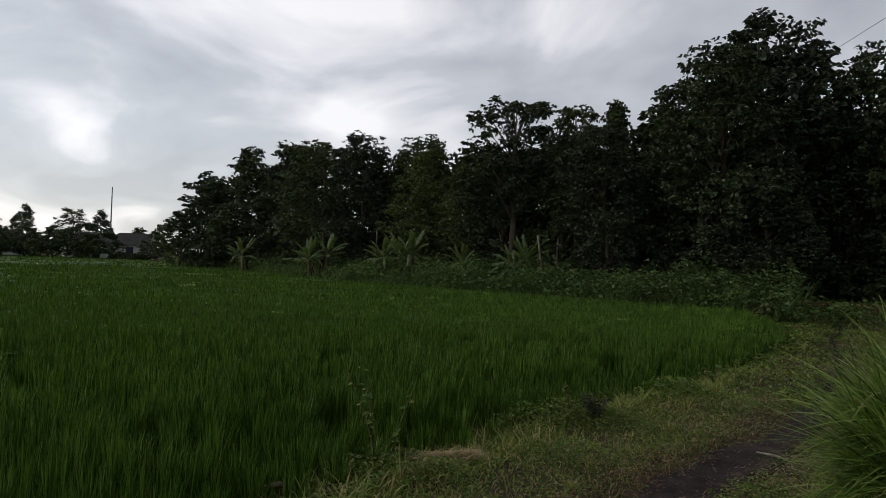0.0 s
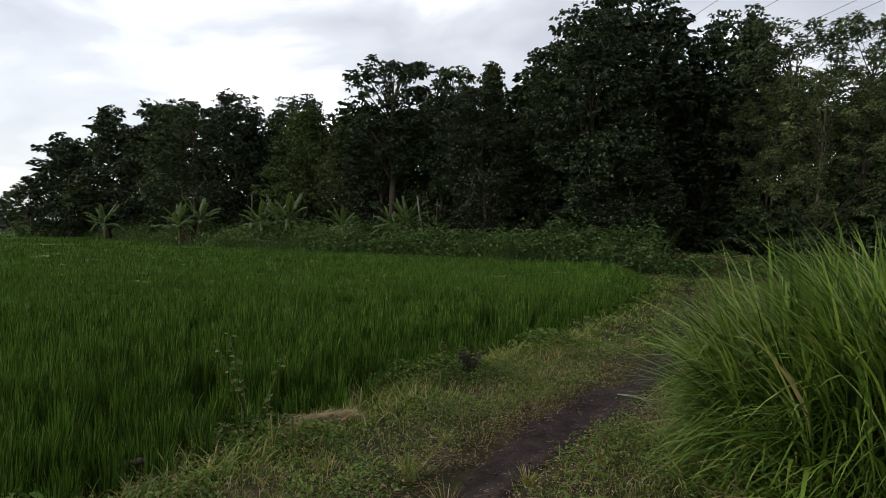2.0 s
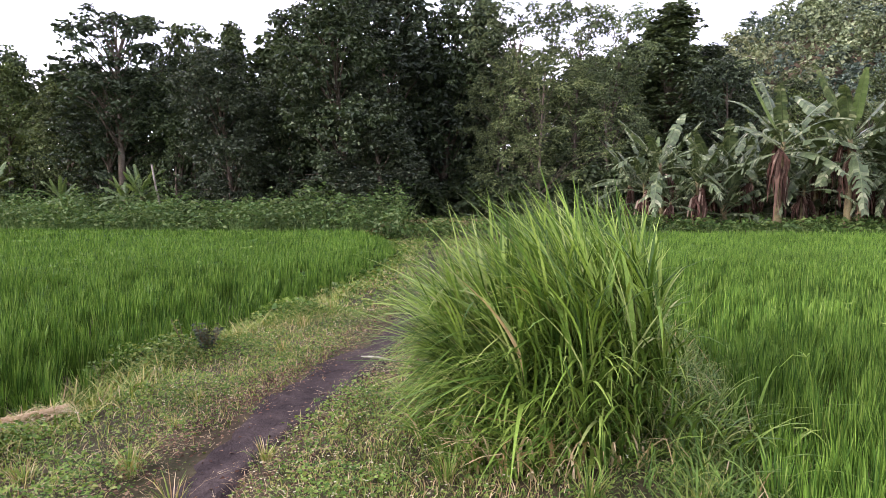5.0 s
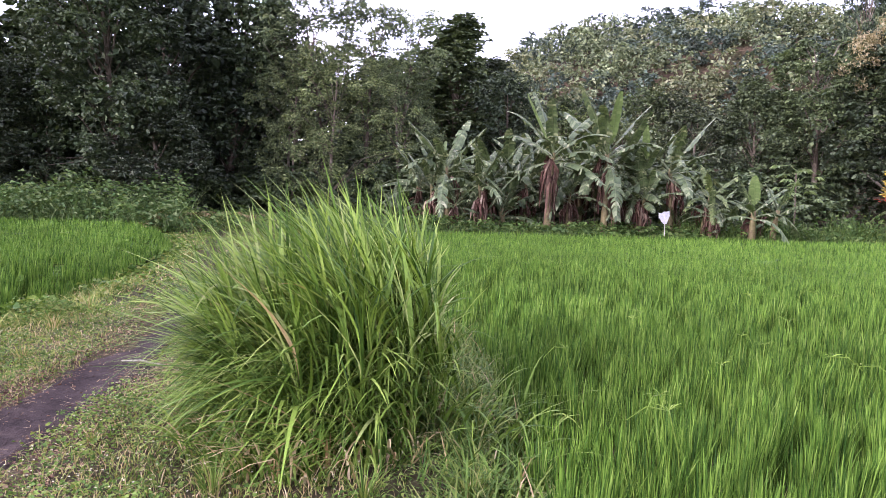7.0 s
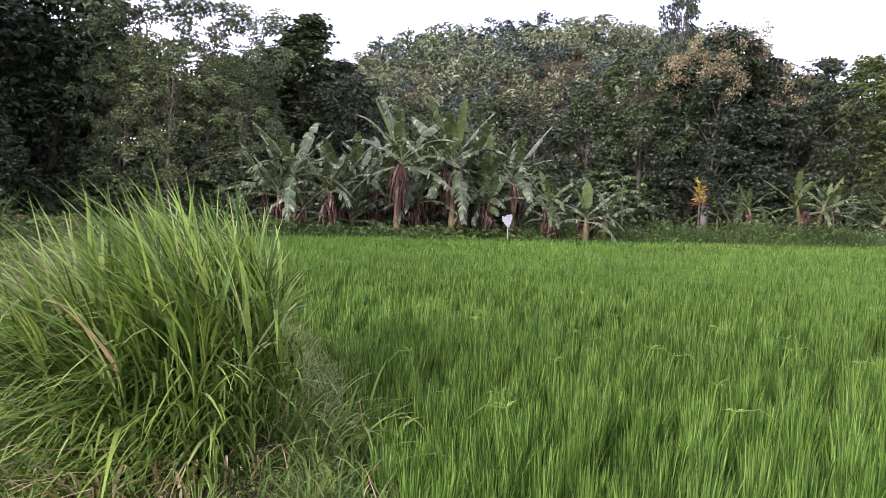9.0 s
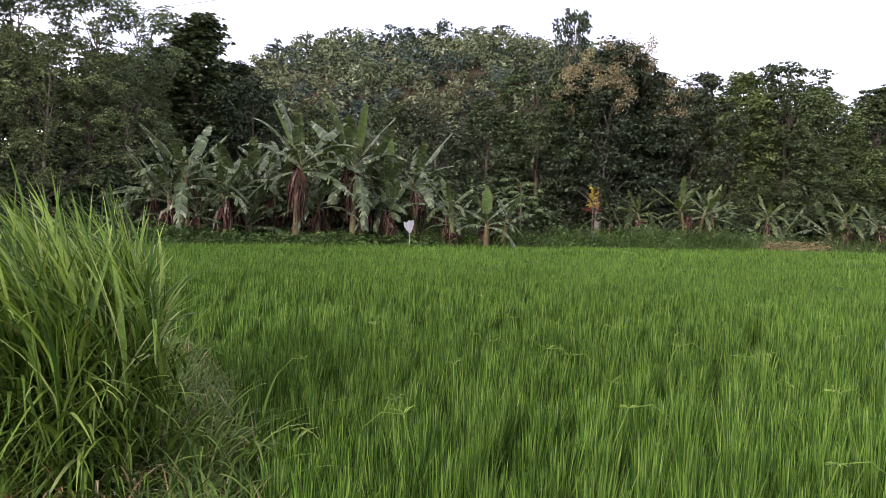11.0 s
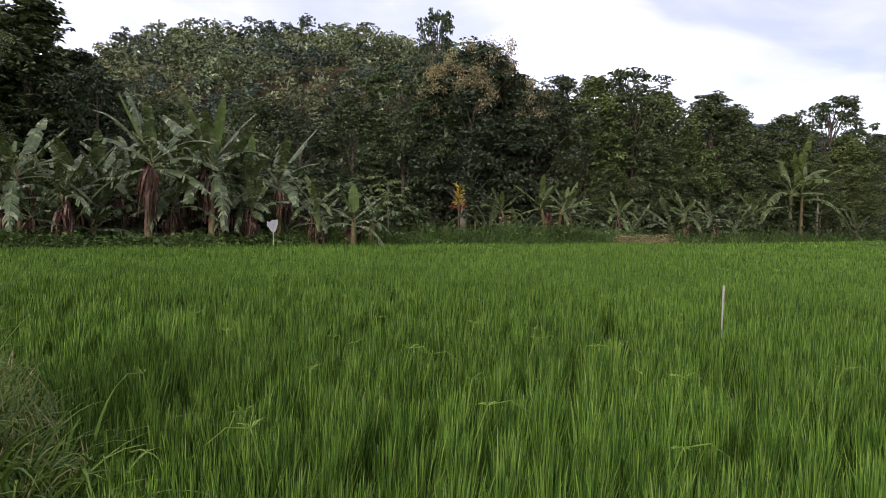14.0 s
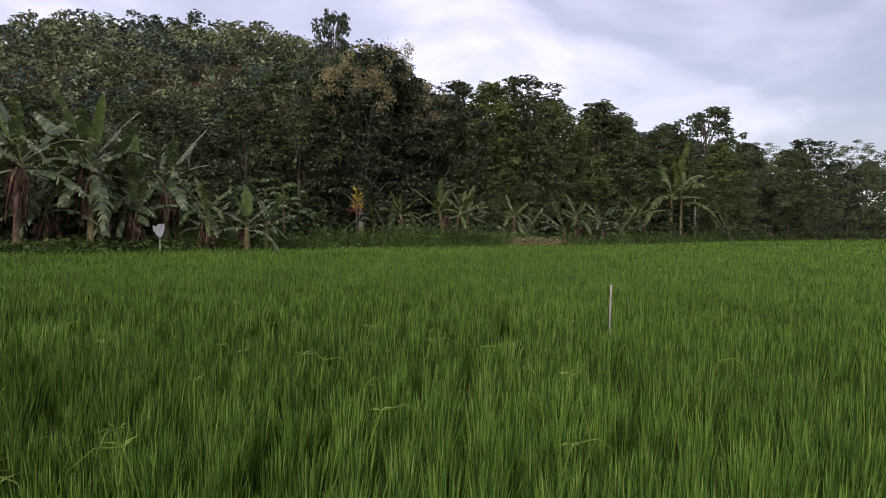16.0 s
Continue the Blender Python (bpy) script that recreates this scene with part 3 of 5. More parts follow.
        h = high * rng.uniform(0.6, 1.12, m)
        base = np.column_stack([x, y, top - 0.20 + 0.03 * tall + 0.05 * small + 0.02 * rng.normal(size=m) - 0.20 * np.clip(1 - de / 0.6, 0, 1)])
        a = rng.random(m) * 2 * np.pi
        lean = np.column_stack([np.cos(a), np.sin(a), 0 * a]) * (h * rng.uniform(0.0, 0.5, m))[:, None] + [0.015, -0.008, 0]
        blades(soup, rng, base, h, wide * rng.uniform(0.6, 1.3, m), lean, h * 0.1, 1, taper=3.2)
    return tagged(soup.link(name, M_RICE), label, "rice", kind="stuff")


make_rice("rice_crop", FIELD_LEFT, 21, "dense young green rice blades standing in the western paddy")
make_rice("rice_crop", FIELD_RIGHT, 33, "dense bright green rice blades standing in the eastern paddy")


# ---- verge of the bund ----
def bund_points(rng, n, box_):
    x, y = rng.uniform(box_[0], box_[1], n), rng.uniform(box_[2], box_[3], n)
    dl, sl = line_distance(VERGE_LEFT, x, y)
    dr, sr = line_distance(VERGE_RIGHT, x, y)
    dp, sp = line_distance(PATH_LINE, x, y)
    ok = (((sl < 0) | (dl < 0.18)) & ((sr > 0) | (dr < 0.18)))
    return x[ok], y[ok], dp[ok], np.minimum(dl, dr)[ok], sp[ok]


def make_verge():
    rng = np.random.default_rng(77)
    herbs, grass, dry, flowers, litter = Soup(), Soup(), Soup(), Soup(), Soup()
    for box_, n_h, n_g in (((-3, 7, 1, 8.5), 330000, 130000), ((0, 12, 8.0, 21), 50000, 40000), ((-3.6, 2.6, -4, 1), 50000, 14000)):
        far_ = box_[2] > 5 or box_[2] < 0
        # creeping herbs in patches
        x, y, dp, de, sp = bund_points(rng, n_h, box_)
        patch = np.array([noise.noise(Vector((a * 1.3, b * 1.3, 4.0))) + 0.5 * noise.noise(Vector((a * 4.1, b * 4.1, 2.0))) for a, b in zip(x, y)])
        ok = ((dp > 0.17 + 0.14 * patch) | (y > 7.5)) & (rng.random(x.size) < np.clip(0.65 + 1.0 * patch + 0.3 * (de < 0.5), 0.22, 1) * np.clip((dp - 0.12) / np.where(sp > 0, 0.5, 0.35) + 0.8 * (y > 7.5), 0, 1))
        x, y, patch = x[ok], y[ok], patch[ok]
        n = x.size
        edge_l = np.exp(-((line_distance(VERGE_LEFT, x, y)[0] / 0.4) ** 2))
        thick = 0.03 + 0.13 * np.clip(patch + 0.35, 0, 1) + 0.14 * edge_l * np.clip(0.4 + patch, 0, 1)
        z = land(x, y) + rng.random(n) * thick
        a = rng.random(n) * 2 * np.pi
        way = np.column_stack([np.cos(a), np.sin(a), rng.uniform(-0.25, 0.6, n)])
        s = rng.uniform(0.013, 0.033, n) * (2.6 if far_ else 1.0) * (1 + 0.7 * edge_l)
        leaves(herbs, rng, np.column_stack([x, y, z]), way, s, s * 0.34, 0.2)
        # short grass
        x, y, dp, de, sp = bund_points(rng, n_g, box_)
        patch = np.array([noise.noise(Vector((a * 0.9, b * 0.9, 11.0))) for a, b in zip(x, y)])
        ok = (dp > 0.18) & (rng.random(x.size) < np.clip(0.5 + 1.1 * patch, 0.05, 1) * np.clip((dp - 0.15) / 0.3, 0, 1) * np.where((sp < 0) & (de < 0.7), 0.35, 1.0))
        x, y, de = x[ok], y[ok], de[ok]
        n = x.size
        edge_ = np.exp(-((de / 0.4) ** 2)) * rng.random(n)
        h = rng.uniform(0.04, 0.13, n) + np.where(sp[ok] < 0, 0.08, 0.14) * edge_
        a = rng.random(n) * 2 * np.pi
        lean = np.column_stack([np.cos(a), np.sin(a), 0 * a]) * (h * rng.uniform(0.2, 0.9, n))[:, None]
        base = np.column_stack([x, y, land(x, y) - 0.01])
        brown = rng.random(n) < 0.3
        w = rng.uniform(0.004, 0.008, n) * (2.5 if far_ else 1.0)
        for sel, soup in ((~brown, grass), (brown, dry)):
            blades(soup, rng, base[sel], h[sel], w[sel], lean[sel], h[sel] * 0.3, 2)
        # dead straw lying between the plants, most of it beside the track
        x, y, dp, de, sp = bund_points(rng, 80000 if not far_ else 6000, box_)
        ok = rng.random(x.size) < (0.10 + 0.60 * np.exp(-(((dp - 0.42) / 0.30) ** 2))) * np.clip(dp / 0.3, 0.15, 1)
        x, y = x[ok], y[ok]
        n = x.size
        a = rng.random(n) * 2 * np.pi
        lie = rng.uniform(0.03, 0.11, n)
        blades(dry, rng, np.column_stack([x, y, land(x, y) + rng.uniform(0.035, 0.06, n)]), lie * rng.uniform(0.05, 0.4, n), rng.uniform(0.003, 0.007, n), np.column_stack([np.cos(a), np.sin(a), 0 * a]) * lie[:, None], lie * 0.1, 1)
        # brown litter beside the track
        if not far_:
            x, y, dp, de, sp = bund_points(rng, 110000, box_)
            ok = rng.random(x.size) < np.exp(-(((dp - 0.34) / 0.20) ** 2)) * np.where(sp > 0, 1.0, 0.6)
            x, y = x[ok], y[ok]
            n = x.size
            a = rng.random(n) * 2 * np.pi
            sz = rng.uniform(0.012, 0.032, n)
            leaves(litter, rng, np.column_stack([x, y, land(x, y) + rng.uniform(0.02, 0.055, n)]), np.column_stack([np.cos(a), np.sin(a), rng.uniform(-0.1, 0.3, n)]), sz, sz * 0.3, 0.1)
        # tiny white flowers
        x, y, dp, de, sp = bund_points(rng, 9000 if not far_ else 700, box_)
        patch = np.array([noise.noise(Vector((a * 1.1, b * 1.1, 31.0))) for a, b in zip(x, y)])
        ok = (dp > 0.28) & (patch + 0.4 * (sp < 0) > 0.24)
        x, y = x[ok], y[ok]
        n = x.size
        c = np.column_stack([x, y, land(x, y) + rng.uniform(0.06, 0.14, n)])
        for k in range(4):
            a = rng.random(n) + k * np.pi / 2
            way = np.column_stack([np.cos(a), np.sin(a), 0.35 + 0 * a])
            leaves(flowers, rng, c, way, np.full(n, 0.0075), np.full(n, 0.003), 0.0)
    tagged(herbs.link("verge_herbs", M_HERB), "low creeping green herbs covering the bund beside the track", "weeds", kind="stuff")
    tagged(grass.link("verge_grass", M_SHORT), "short yellowish green grass along the bund", "grass", kind="stuff")
    tagged(dry.link("dry_grass", M_DRY), "short straw-coloured dry grass along the bund", "grass", kind="stuff")
    tagged(litter.link("leaf_litter", M_LITTER), "brown dead leaves and stalks littering the track's edge", "litter", kind="stuff")
    tagged(flowers.link("verge_flowers", M_FLOWER), "tiny white flowers scattered over the bund's herbs", "flowers", kind="stuff")


make_verge()


def make_edge_grass(line, side, n, tall, seed, material, label):
    """Tangled grass along one foot of the bund. side: 1 where the bund lies left of the line."""
    rng = np.random.default_rng(seed)
    green, dry = Soup(), Soup()
    c, way = along(line, 0.05)
    i = rng.integers(0, len(c), n)
    nrm = np.stack([-way[:, 1], way[:, 0]], 1) * side
    d = rng.normal(size=n) * 0.26 + 0.12
    p = c[i] + nrm[i] * d[:, None]
    a = rng.random(n) * 2 * np.pi
    h = rng.uniform(0.28, 1.0, n) * tall * np.exp(-((d - 0.1) / 0.6) ** 2)
    lean = np.column_stack([np.cos(a), np.sin(a), 0 * a]) * (h * rng.uniform(0.3, 1.2, n))[:, None]
    brown = rng.random(n) < 0.04
    base = np.column_stack([p, land(p[:, 0], p[:, 1]) - 0.01])
    for sel, soup in ((~brown, green), (brown, dry)):
        blades(soup, rng, base[sel], h[sel], rng.uniform(0.007, 0.015, sel.sum()), lean[sel], h[sel] * rng.uniform(0.1, 0.6, sel.sum()), 3)
    tagged(green.link("edge_grass", material), label, "grass", kind="stuff")
    tagged(dry.link("edge_straw", M_DRY), "dry straw blades among the grass at the bund's foot", "grass", kind="stuff")


make_edge_grass(VERGE_RIGHT[2:9], 1, 11000, 0.42, 78, M_HERB, "tangled green grass along the eastern foot of the bund")
make_edge_grass(VERGE_LEFT[2:10], -1, 8000, 0.30, 79, M_SHORT, "light green grass along the western foot of the bund")


# ---- weeds on the far banks ----
def make_bank(name, line, depth, height, n, seed, label, offset=0.2, leafy=0.5, blade_w=0.03, material=None):
    rng = np.random.default_rng(seed)
    c, way = along(line, 0.25)
    nrm = np.stack([-way[:, 1], way[:, 0]], 1)
    i = rng.integers(0, len(c), n)
    d = offset + rng.random(n) * depth
    p = c[i] + nrm[i] * d[:, None] + rng.normal(size=(n, 2)) * 0.12
    hump = np.array([noise.noise(Vector((a * 0.55, b * 0.55, seed))) + 0.6 * noise.noise(Vector((a * 1.6, b * 1.6, seed + 3))) for a, b in p])
    h = height * (0.72 + 0.45 * hump) * (0.75 + 0.4 * np.clip(d / max(depth, 0.1), 0, 1))
    h = np.clip(h, 0.15, None)
    soup = Soup()
    g = land(p[:, 0], p[:, 1])
    isleaf = rng.random(n) < leafy
    a = rng.random(n) * 2 * np.pi
    out = np.column_stack([np.cos(a), np.sin(a), 0 * a])
    k = ~isleaf
    hh = h * rng.uniform(0.5, 1.15, n)
    blades(soup, rng, np.column_stack([p, g - 0.03])[k], hh[k], blade_w * rng.uniform(0.6, 1.4, k.sum()), out[k] * (hh[k] * rng.uniform(0.15, 0.7, k.sum()))[:, None], hh[k] * rng.uniform(0.05, 0.4, k.sum()), 2)
    k = isleaf
    m = k.sum()
    pos = np.column_stack([p[k], g[k] + h[k] * rng.random(m) ** 0.7])
    s = rng.uniform(0.09, 0.22, m)
    leaves(soup, rng, pos, out[k] + np.column_stack([np.zeros((m, 2)), rng.uniform(-0.3, 0.6, m)]), s, s * 0.3, 0.25)
    return tagged(soup.link(name, material or M_BANK), label, "weeds", kind="stuff")


make_bank("bank_weeds", FAR_EDGE[1:4], 4.0, 1.75, 20000, 3, "tall green weeds on the bank below the woods", offset=0.0, leafy=0.72, blade_w=0.05)
make_bank("bank_weeds", FAR_EDGE[3:7] + [(10.0, 20.6)], 3.0, 1.72, 30000, 4, "lush green weeds and grass on the bank below the woods", offset=0.0, leafy=0.68)
make_bank("bank_weeds", [(9.4, 20.9), (11.3, 19.2), (15, 14.3), (19, 11.4), (22.5, 8.7)], 4.0, 0.62, 13000, 5, "low dark weeds under the banana plants", offset=0.0, leafy=0.6, material=M_REED)
make_bank("bank_weeds", [(22.3, 8.8), (26.5, 4.4), (32.2, -1.7)], 2.4, 1.25, 13000, 6, "tall dark green grass bordering the paddy", offset=0.0, leafy=0.15, material=M_REED)
make_bank("bank_weeds", [(34.9, -4.6), (38, -8), (50, -18.5), (89, -52)], 3.0, 1.05, 10000, 7, "green weeds bordering the paddy below the trees", offset=0.0, leafy=0.4, blade_w=0.05, material=M_REED)


# ---- trees ----
def polar(az, d):
    """A place at the bearing az (degrees, plus to the west of north) and d metres off."""
    return -math.sin(radians(az)) * d, math.cos(radians(az)) * d


def make_tree(label, category, seed, height, radius, low, profile, clusters, per, size, narrow, material, bark=None, wild=0.25, cl_r=1.0, trunk_r=0.16, seeds=0, limbs=30):
    """A tree at the origin: tapered trunk with limbs, and a crown of leafy clusters. low: where the crown begins (share of the height).
    profile: share of the radius by height through the crown. Leaves are size long and narrow times as wide."""
    rng = np.random.default_rng(seed)
    tree = thing("tree", label, category)
    wood, crown = Soup(), Soup()
    # trunk
    k = np.linspace(0, 1, 9)
    bendx, bendy = rng.normal(size=2) * 0.3
    trunk = np.column_stack([bendx * k ** 2 * 1.5, bendy * k ** 2 * 1.5, height * 0.86 * k])
    tube(wood, trunk, trunk_r * (1.25 - 1.1 * k) + 0.015, 8)
    # cluster centres, mostly near the crown's outline
    hs = np.linspace(0, 1, len(profile))
    u = rng.random(clusters) ** 0.9
    rad = np.interp(u, hs, profile) * radius
    a = np.arange(clusters) * 2.39996 + rng.normal(size=clusters) * 0.4
    lump = np.array([1 + wild * noise.noise(Vector((math.cos(t) * 1.3, math.sin(t) * 1.3, q * 3 + seed))) * 1.6 for t, q in zip(a, u)])
    rr = rad * np.sqrt(rng.uniform(0.25, 1, clusters)) * lump
    cen = np.column_stack([rr * np.cos(a), rr * np.sin(a), height * (low + (1 - low) * u)])
    cen[:, :2] += np.column_stack([np.interp(cen[:, 2], trunk[:, 2], trunk[:, 0]), np.interp(cen[:, 2], trunk[:, 2], trunk[:, 1])])
    # limbs to the outer clusters
    for c in cen[:: max(1, clusters // limbs)]:
        z0 = max(0.18 * height, c[2] - 0.45 * math.hypot(c[0], c[1]) - 0.12 * height)
        z0 = min(z0, 0.84 * height)
        s = np.array([np.interp(z0, trunk[:, 2], trunk[:, 0]), np.interp(z0, trunk[:, 2], trunk[:, 1]), z0])
        mid = s * 0.45 + c * 0.55 + np.array([0, 0, 0.08 * height]) * rng.uniform(0.2, 1)
        r0 = trunk_r * 0.36 * rng.uniform(0.6, 1.1)
        tube(wood, [s, s * 0.7 + mid * 0.3 + [0, 0, -0.05], mid, c], [r0, r0 * 0.8, r0 * 0.5, 0.012], 5)
    # leaves in rosettes on each cluster
    ros = max(2, per // 7)
    n = clusters * ros
    ci = np.repeat(np.arange(clusters), ros)
    w = unit(rng.normal(size=(n, 3)) + [0, 0, 0.25])
    rr = 0.74 * cl_r * rng.uniform(0.55, 1.2, clusters)[ci] * rng.random(n) ** 0.5
    pos = cen[ci] + w * rr[:, None] * np.array([1.0, 1.0, 0.6])
    pos[:, 2] = np.maximum(pos[:, 2], 0.3)
    n *= 7
    pos, w = np.repeat(pos, 7, 0), np.repeat(w, 7, 0)
    a = rng.random(n) * 2 * np.pi
    way = w * 0.45 + np.column_stack([np.cos(a), np.sin(a), rng.uniform(-0.45, 0.45, n)])
    s = size * rng.uniform(0.65, 1.2, n)
    leaves(crown, rng, pos + unit(way) * 0.03, way, s, s * narrow, 0.22, w * 0.7 + [0, 0, 0.75])
    # the old inner leaves that close the crown
    fill = 0 if material is M_LIGHT else 10
    if fill:
        inner = np.repeat(cen * [0.64, 0.64, 1.0] - [0, 0, 0.02 * height], fill, 0) + rng.normal(size=(clusters * fill, 3)) * cl_r * 0.4
        inner[:, 2] = np.clip(inner[:, 2], 0.5, height * (low + (1 - low) * 0.84))
        s = min(cl_r * 0.46, 0.38) * (1.0 if low < 0.4 else 0.7) * rng.uniform(0.5, 1.0, len(inner))
        leaves(crown, rng, inner, rng.normal(size=(len(inner), 3)), s, s * 0.36, 0.1)
    wood.link("trunk", bark or M_BARK, tree, smooth=True)
    crown.link("crown", material, tree)
    if seeds:
        heads = Soup()
        top = cen[(cen[:, 2] > height * 0.6) & (np.hypot(cen[:, 0], cen[:, 1]) > radius * 0.4)]
        i = rng.integers(0, int(len(top) * 0.75), seeds)
        q = np.repeat(top[i] * [1.08, 1.08, 1.02] + unit(rng.normal(size=(seeds, 3))) * cl_r * 0.6 + [0, 0, 0.2], 110, 0)
        m = len(q)
        leaves(heads, rng, q + rng.normal(size=(m, 3)) * [0.17, 0.17, 0.15], rng.normal(size=(m, 3)), rng.uniform(0.08, 0.18, m), rng.uniform(0.02, 0.045, m), 0.1)
        heads.link("seed_head", M_SEED, tree, "tan papery seed heads")["kind"] = "stuff"
    return tree


ROUND = [0.55, 0.9, 1.0, 0.95, 0.8, 0.5, 0.2]
COLUMN = [0.8, 0.95, 1.0, 0.92, 0.85, 0.75, 0.6, 0.3]
OPEN = [0.35, 0.7, 0.95, 1.0, 0.85, 0.55]
CAP = [0.8, 1.0, 0.95, 0.75, 0.4]
CONE = [0.9, 1.0, 0.8, 0.6, 0.42, 0.25, 0.1]

# One of each kind, ten metres tall; the rest are copies of other size and turn.
KINDS = {
    "broad": lambda: make_tree("broad-leaved dark green tree at the edge of the woods", "tree", 1, 10, 3.0, 0.16, ROUND, 150, 133, 0.21, 0.34, M_TEAK, cl_r=0.9),
    "broad2": lambda: make_tree("broad-leaved green tree with drooping branches", "tree", 2, 10, 3.2, 0.12, OPEN, 140, 126, 0.22, 0.34, M_TEAK, wild=0.4, cl_r=0.85),
    "dense": lambda: make_tree("dense dark evergreen tree with leaves down to the ground", "tree", 3, 10, 3.1, 0.06, COLUMN, 210, 112, 0.19, 0.36, M_DARK, cl_r=0.95, wild=0.3),
    "open": lambda: make_tree("open-crowned tree with sparse leafy branches on top", "tree", 4, 10, 2.6, 0.45, OPEN, 80, 70, 0.24, 0.34, M_TEAK, wild=0.5, cl_r=0.75),
    "light": lambda: make_tree("light yellow-green feathery tree", "tree", 5, 10, 4.2, 0.05, OPEN, 170, 105, 0.19, 0.20, M_LIGHT, wild=0.6, cl_r=0.8, trunk_r=0.09, limbs=22),
    "wispy": lambda: make_tree("thin tree with wispy upright pale green branches", "tree", 6, 10, 2.6, 0.45, OPEN, 110, 49, 0.24, 0.15, M_LIGHT, wild=0.6, cl_r=0.55, trunk_r=0.08, limbs=26),
    "dark": lambda: make_tree("dark conical tree standing above its neighbours", "tree", 7, 10, 2.6, 0.2, CONE, 140, 105, 0.21, 0.32, M_DARK, wild=0.4, cl_r=0.8),
    "seedy": lambda: make_tree("tall green tree with tan seed heads in its crown", "tree", 8, 10, 3.4, 0.14, COLUMN, 200, 112, 0.21, 0.34, M_TEAK, bark=M_PALEBARK, wild=0.35, cl_r=0.9, seeds=80),
    "mid": lambda: make_tree("rounded mid-green leafy tree before darker woods", "tree", 15, 10, 3.3, 0.10, ROUND, 190, 98, 0.20, 0.32, M_MID, wild=0.35, cl_r=0.85, limbs=20),
    "hill": lambda: make_tree("rounded green tree on the wooded hill", "tree", 9, 10, 4.6, 0.35, CAP, 70, 98, 0.28, 0.34, M_MID, wild=0.3, cl_r=1.4, limbs=14),
    "hill2": lambda: make_tree("leafy tree on the wooded hill", "tree", 10, 10, 4.0, 0.3, ROUND, 64, 84, 0.28, 0.34, M_TEAK, wild=0.45, cl_r=1.3, limbs=14),
    "far": lambda: make_tree("green broad-leaved tree in the distance", "tree", 14, 10, 3.3, 0.10, ROUND, 84, 77, 0.32, 0.36, M_TEAK, wild=0.35, cl_r=1.1, limbs=12),
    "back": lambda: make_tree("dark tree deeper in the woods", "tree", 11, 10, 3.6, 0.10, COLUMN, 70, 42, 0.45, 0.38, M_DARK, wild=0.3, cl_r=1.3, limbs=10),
}
MADE = {}


def plant(kind, az, d, height, wide=1.0, label="", group="trees of the woods", turn=None, place=None):
    x, y = place or polar(az, d)
    z = float(land(x, y)) - 0.05
    turn = (az * 37.0 + d * 13.0) % 360 if turn is None else turn
    m = pose(x, y, z, 0, 0, turn)
    if kind not in MADE:
        MADE[kind] = KINDS[kind]()
        ob = MADE[kind]
        ob.matrix_basis = m
    else:
        ob = copy_thing(MADE[kind], m)
    s = height / 10.0
    ob.scale = (s * wide, s * wide, s)
    tagged(ob, label, "", group)
    return ob


# Edge of the woods, from the west to the east: kind, bearing, distance, height, width.
EDGE_TREES = [
    ("far", 22.0, 72, 5.6, 1.2), ("far", 19.6, 68, 8.6, 1.0), ("far", 17.2, 66, 11.0, 0.95), ("far", 13.6, 60, 10.8, 0.9), ("broad2", 10.8, 50, 9.5, 1.15),
    ("dense", 7.6, 46, 9.9, 0.95), ("dense", 4.2, 46, 9.6, 0.95), ("mid", 2.2, 40.0, 7.8, 0.95), ("mid", -1.4, 37.0, 7.0, 0.95), ("open", -5.0, 33.5, 9.4, 1.05),
    ("broad2", -4.2, 34.5, 7.2, 1.0), ("dense", -9.0, 33, 7.8, 0.85), ("open", -10.0, 36, 9.3, 0.8), ("dark", -13.2, 34, 9.3, 0.75), ("dense", -13.0, 30, 7.2, 0.95),
    ("dark", -16.8, 35, 9.4, 0.6), ("dense", -17.5, 31, 7.6, 0.9), ("dense", -22.0, 28.5, 9.6, 0.95), ("dense", -26.2, 31, 12.2, 1.0), ("dense", -30.0, 32, 10.6, 0.85),
    ("dense", -25.0, 27.0, 5.8, 1.15), ("light", -38.0, 27.5, 7.0, 0.9), ("wispy", -37.6, 30.0, 9.3, 1.0), ("wispy", -40.8, 30.5, 9.6, 0.95), ("wispy", -34.6, 30.5, 8.2, 0.9), ("light", -43.6, 29.5, 7.1, 0.85),
    ("dark", -48.0, 41, 11.2, 1.45), ("light", -35.0, 28.5, 6.6, 0.7), ("dark", -51.5, 42, 8.6, 1.1), ("wispy", -43.4, 31.5, 9.2, 0.8), ("dark", -45.6, 42, 9.4, 1.3), ("mid", -42.5, 41, 8.6, 1.2),
]
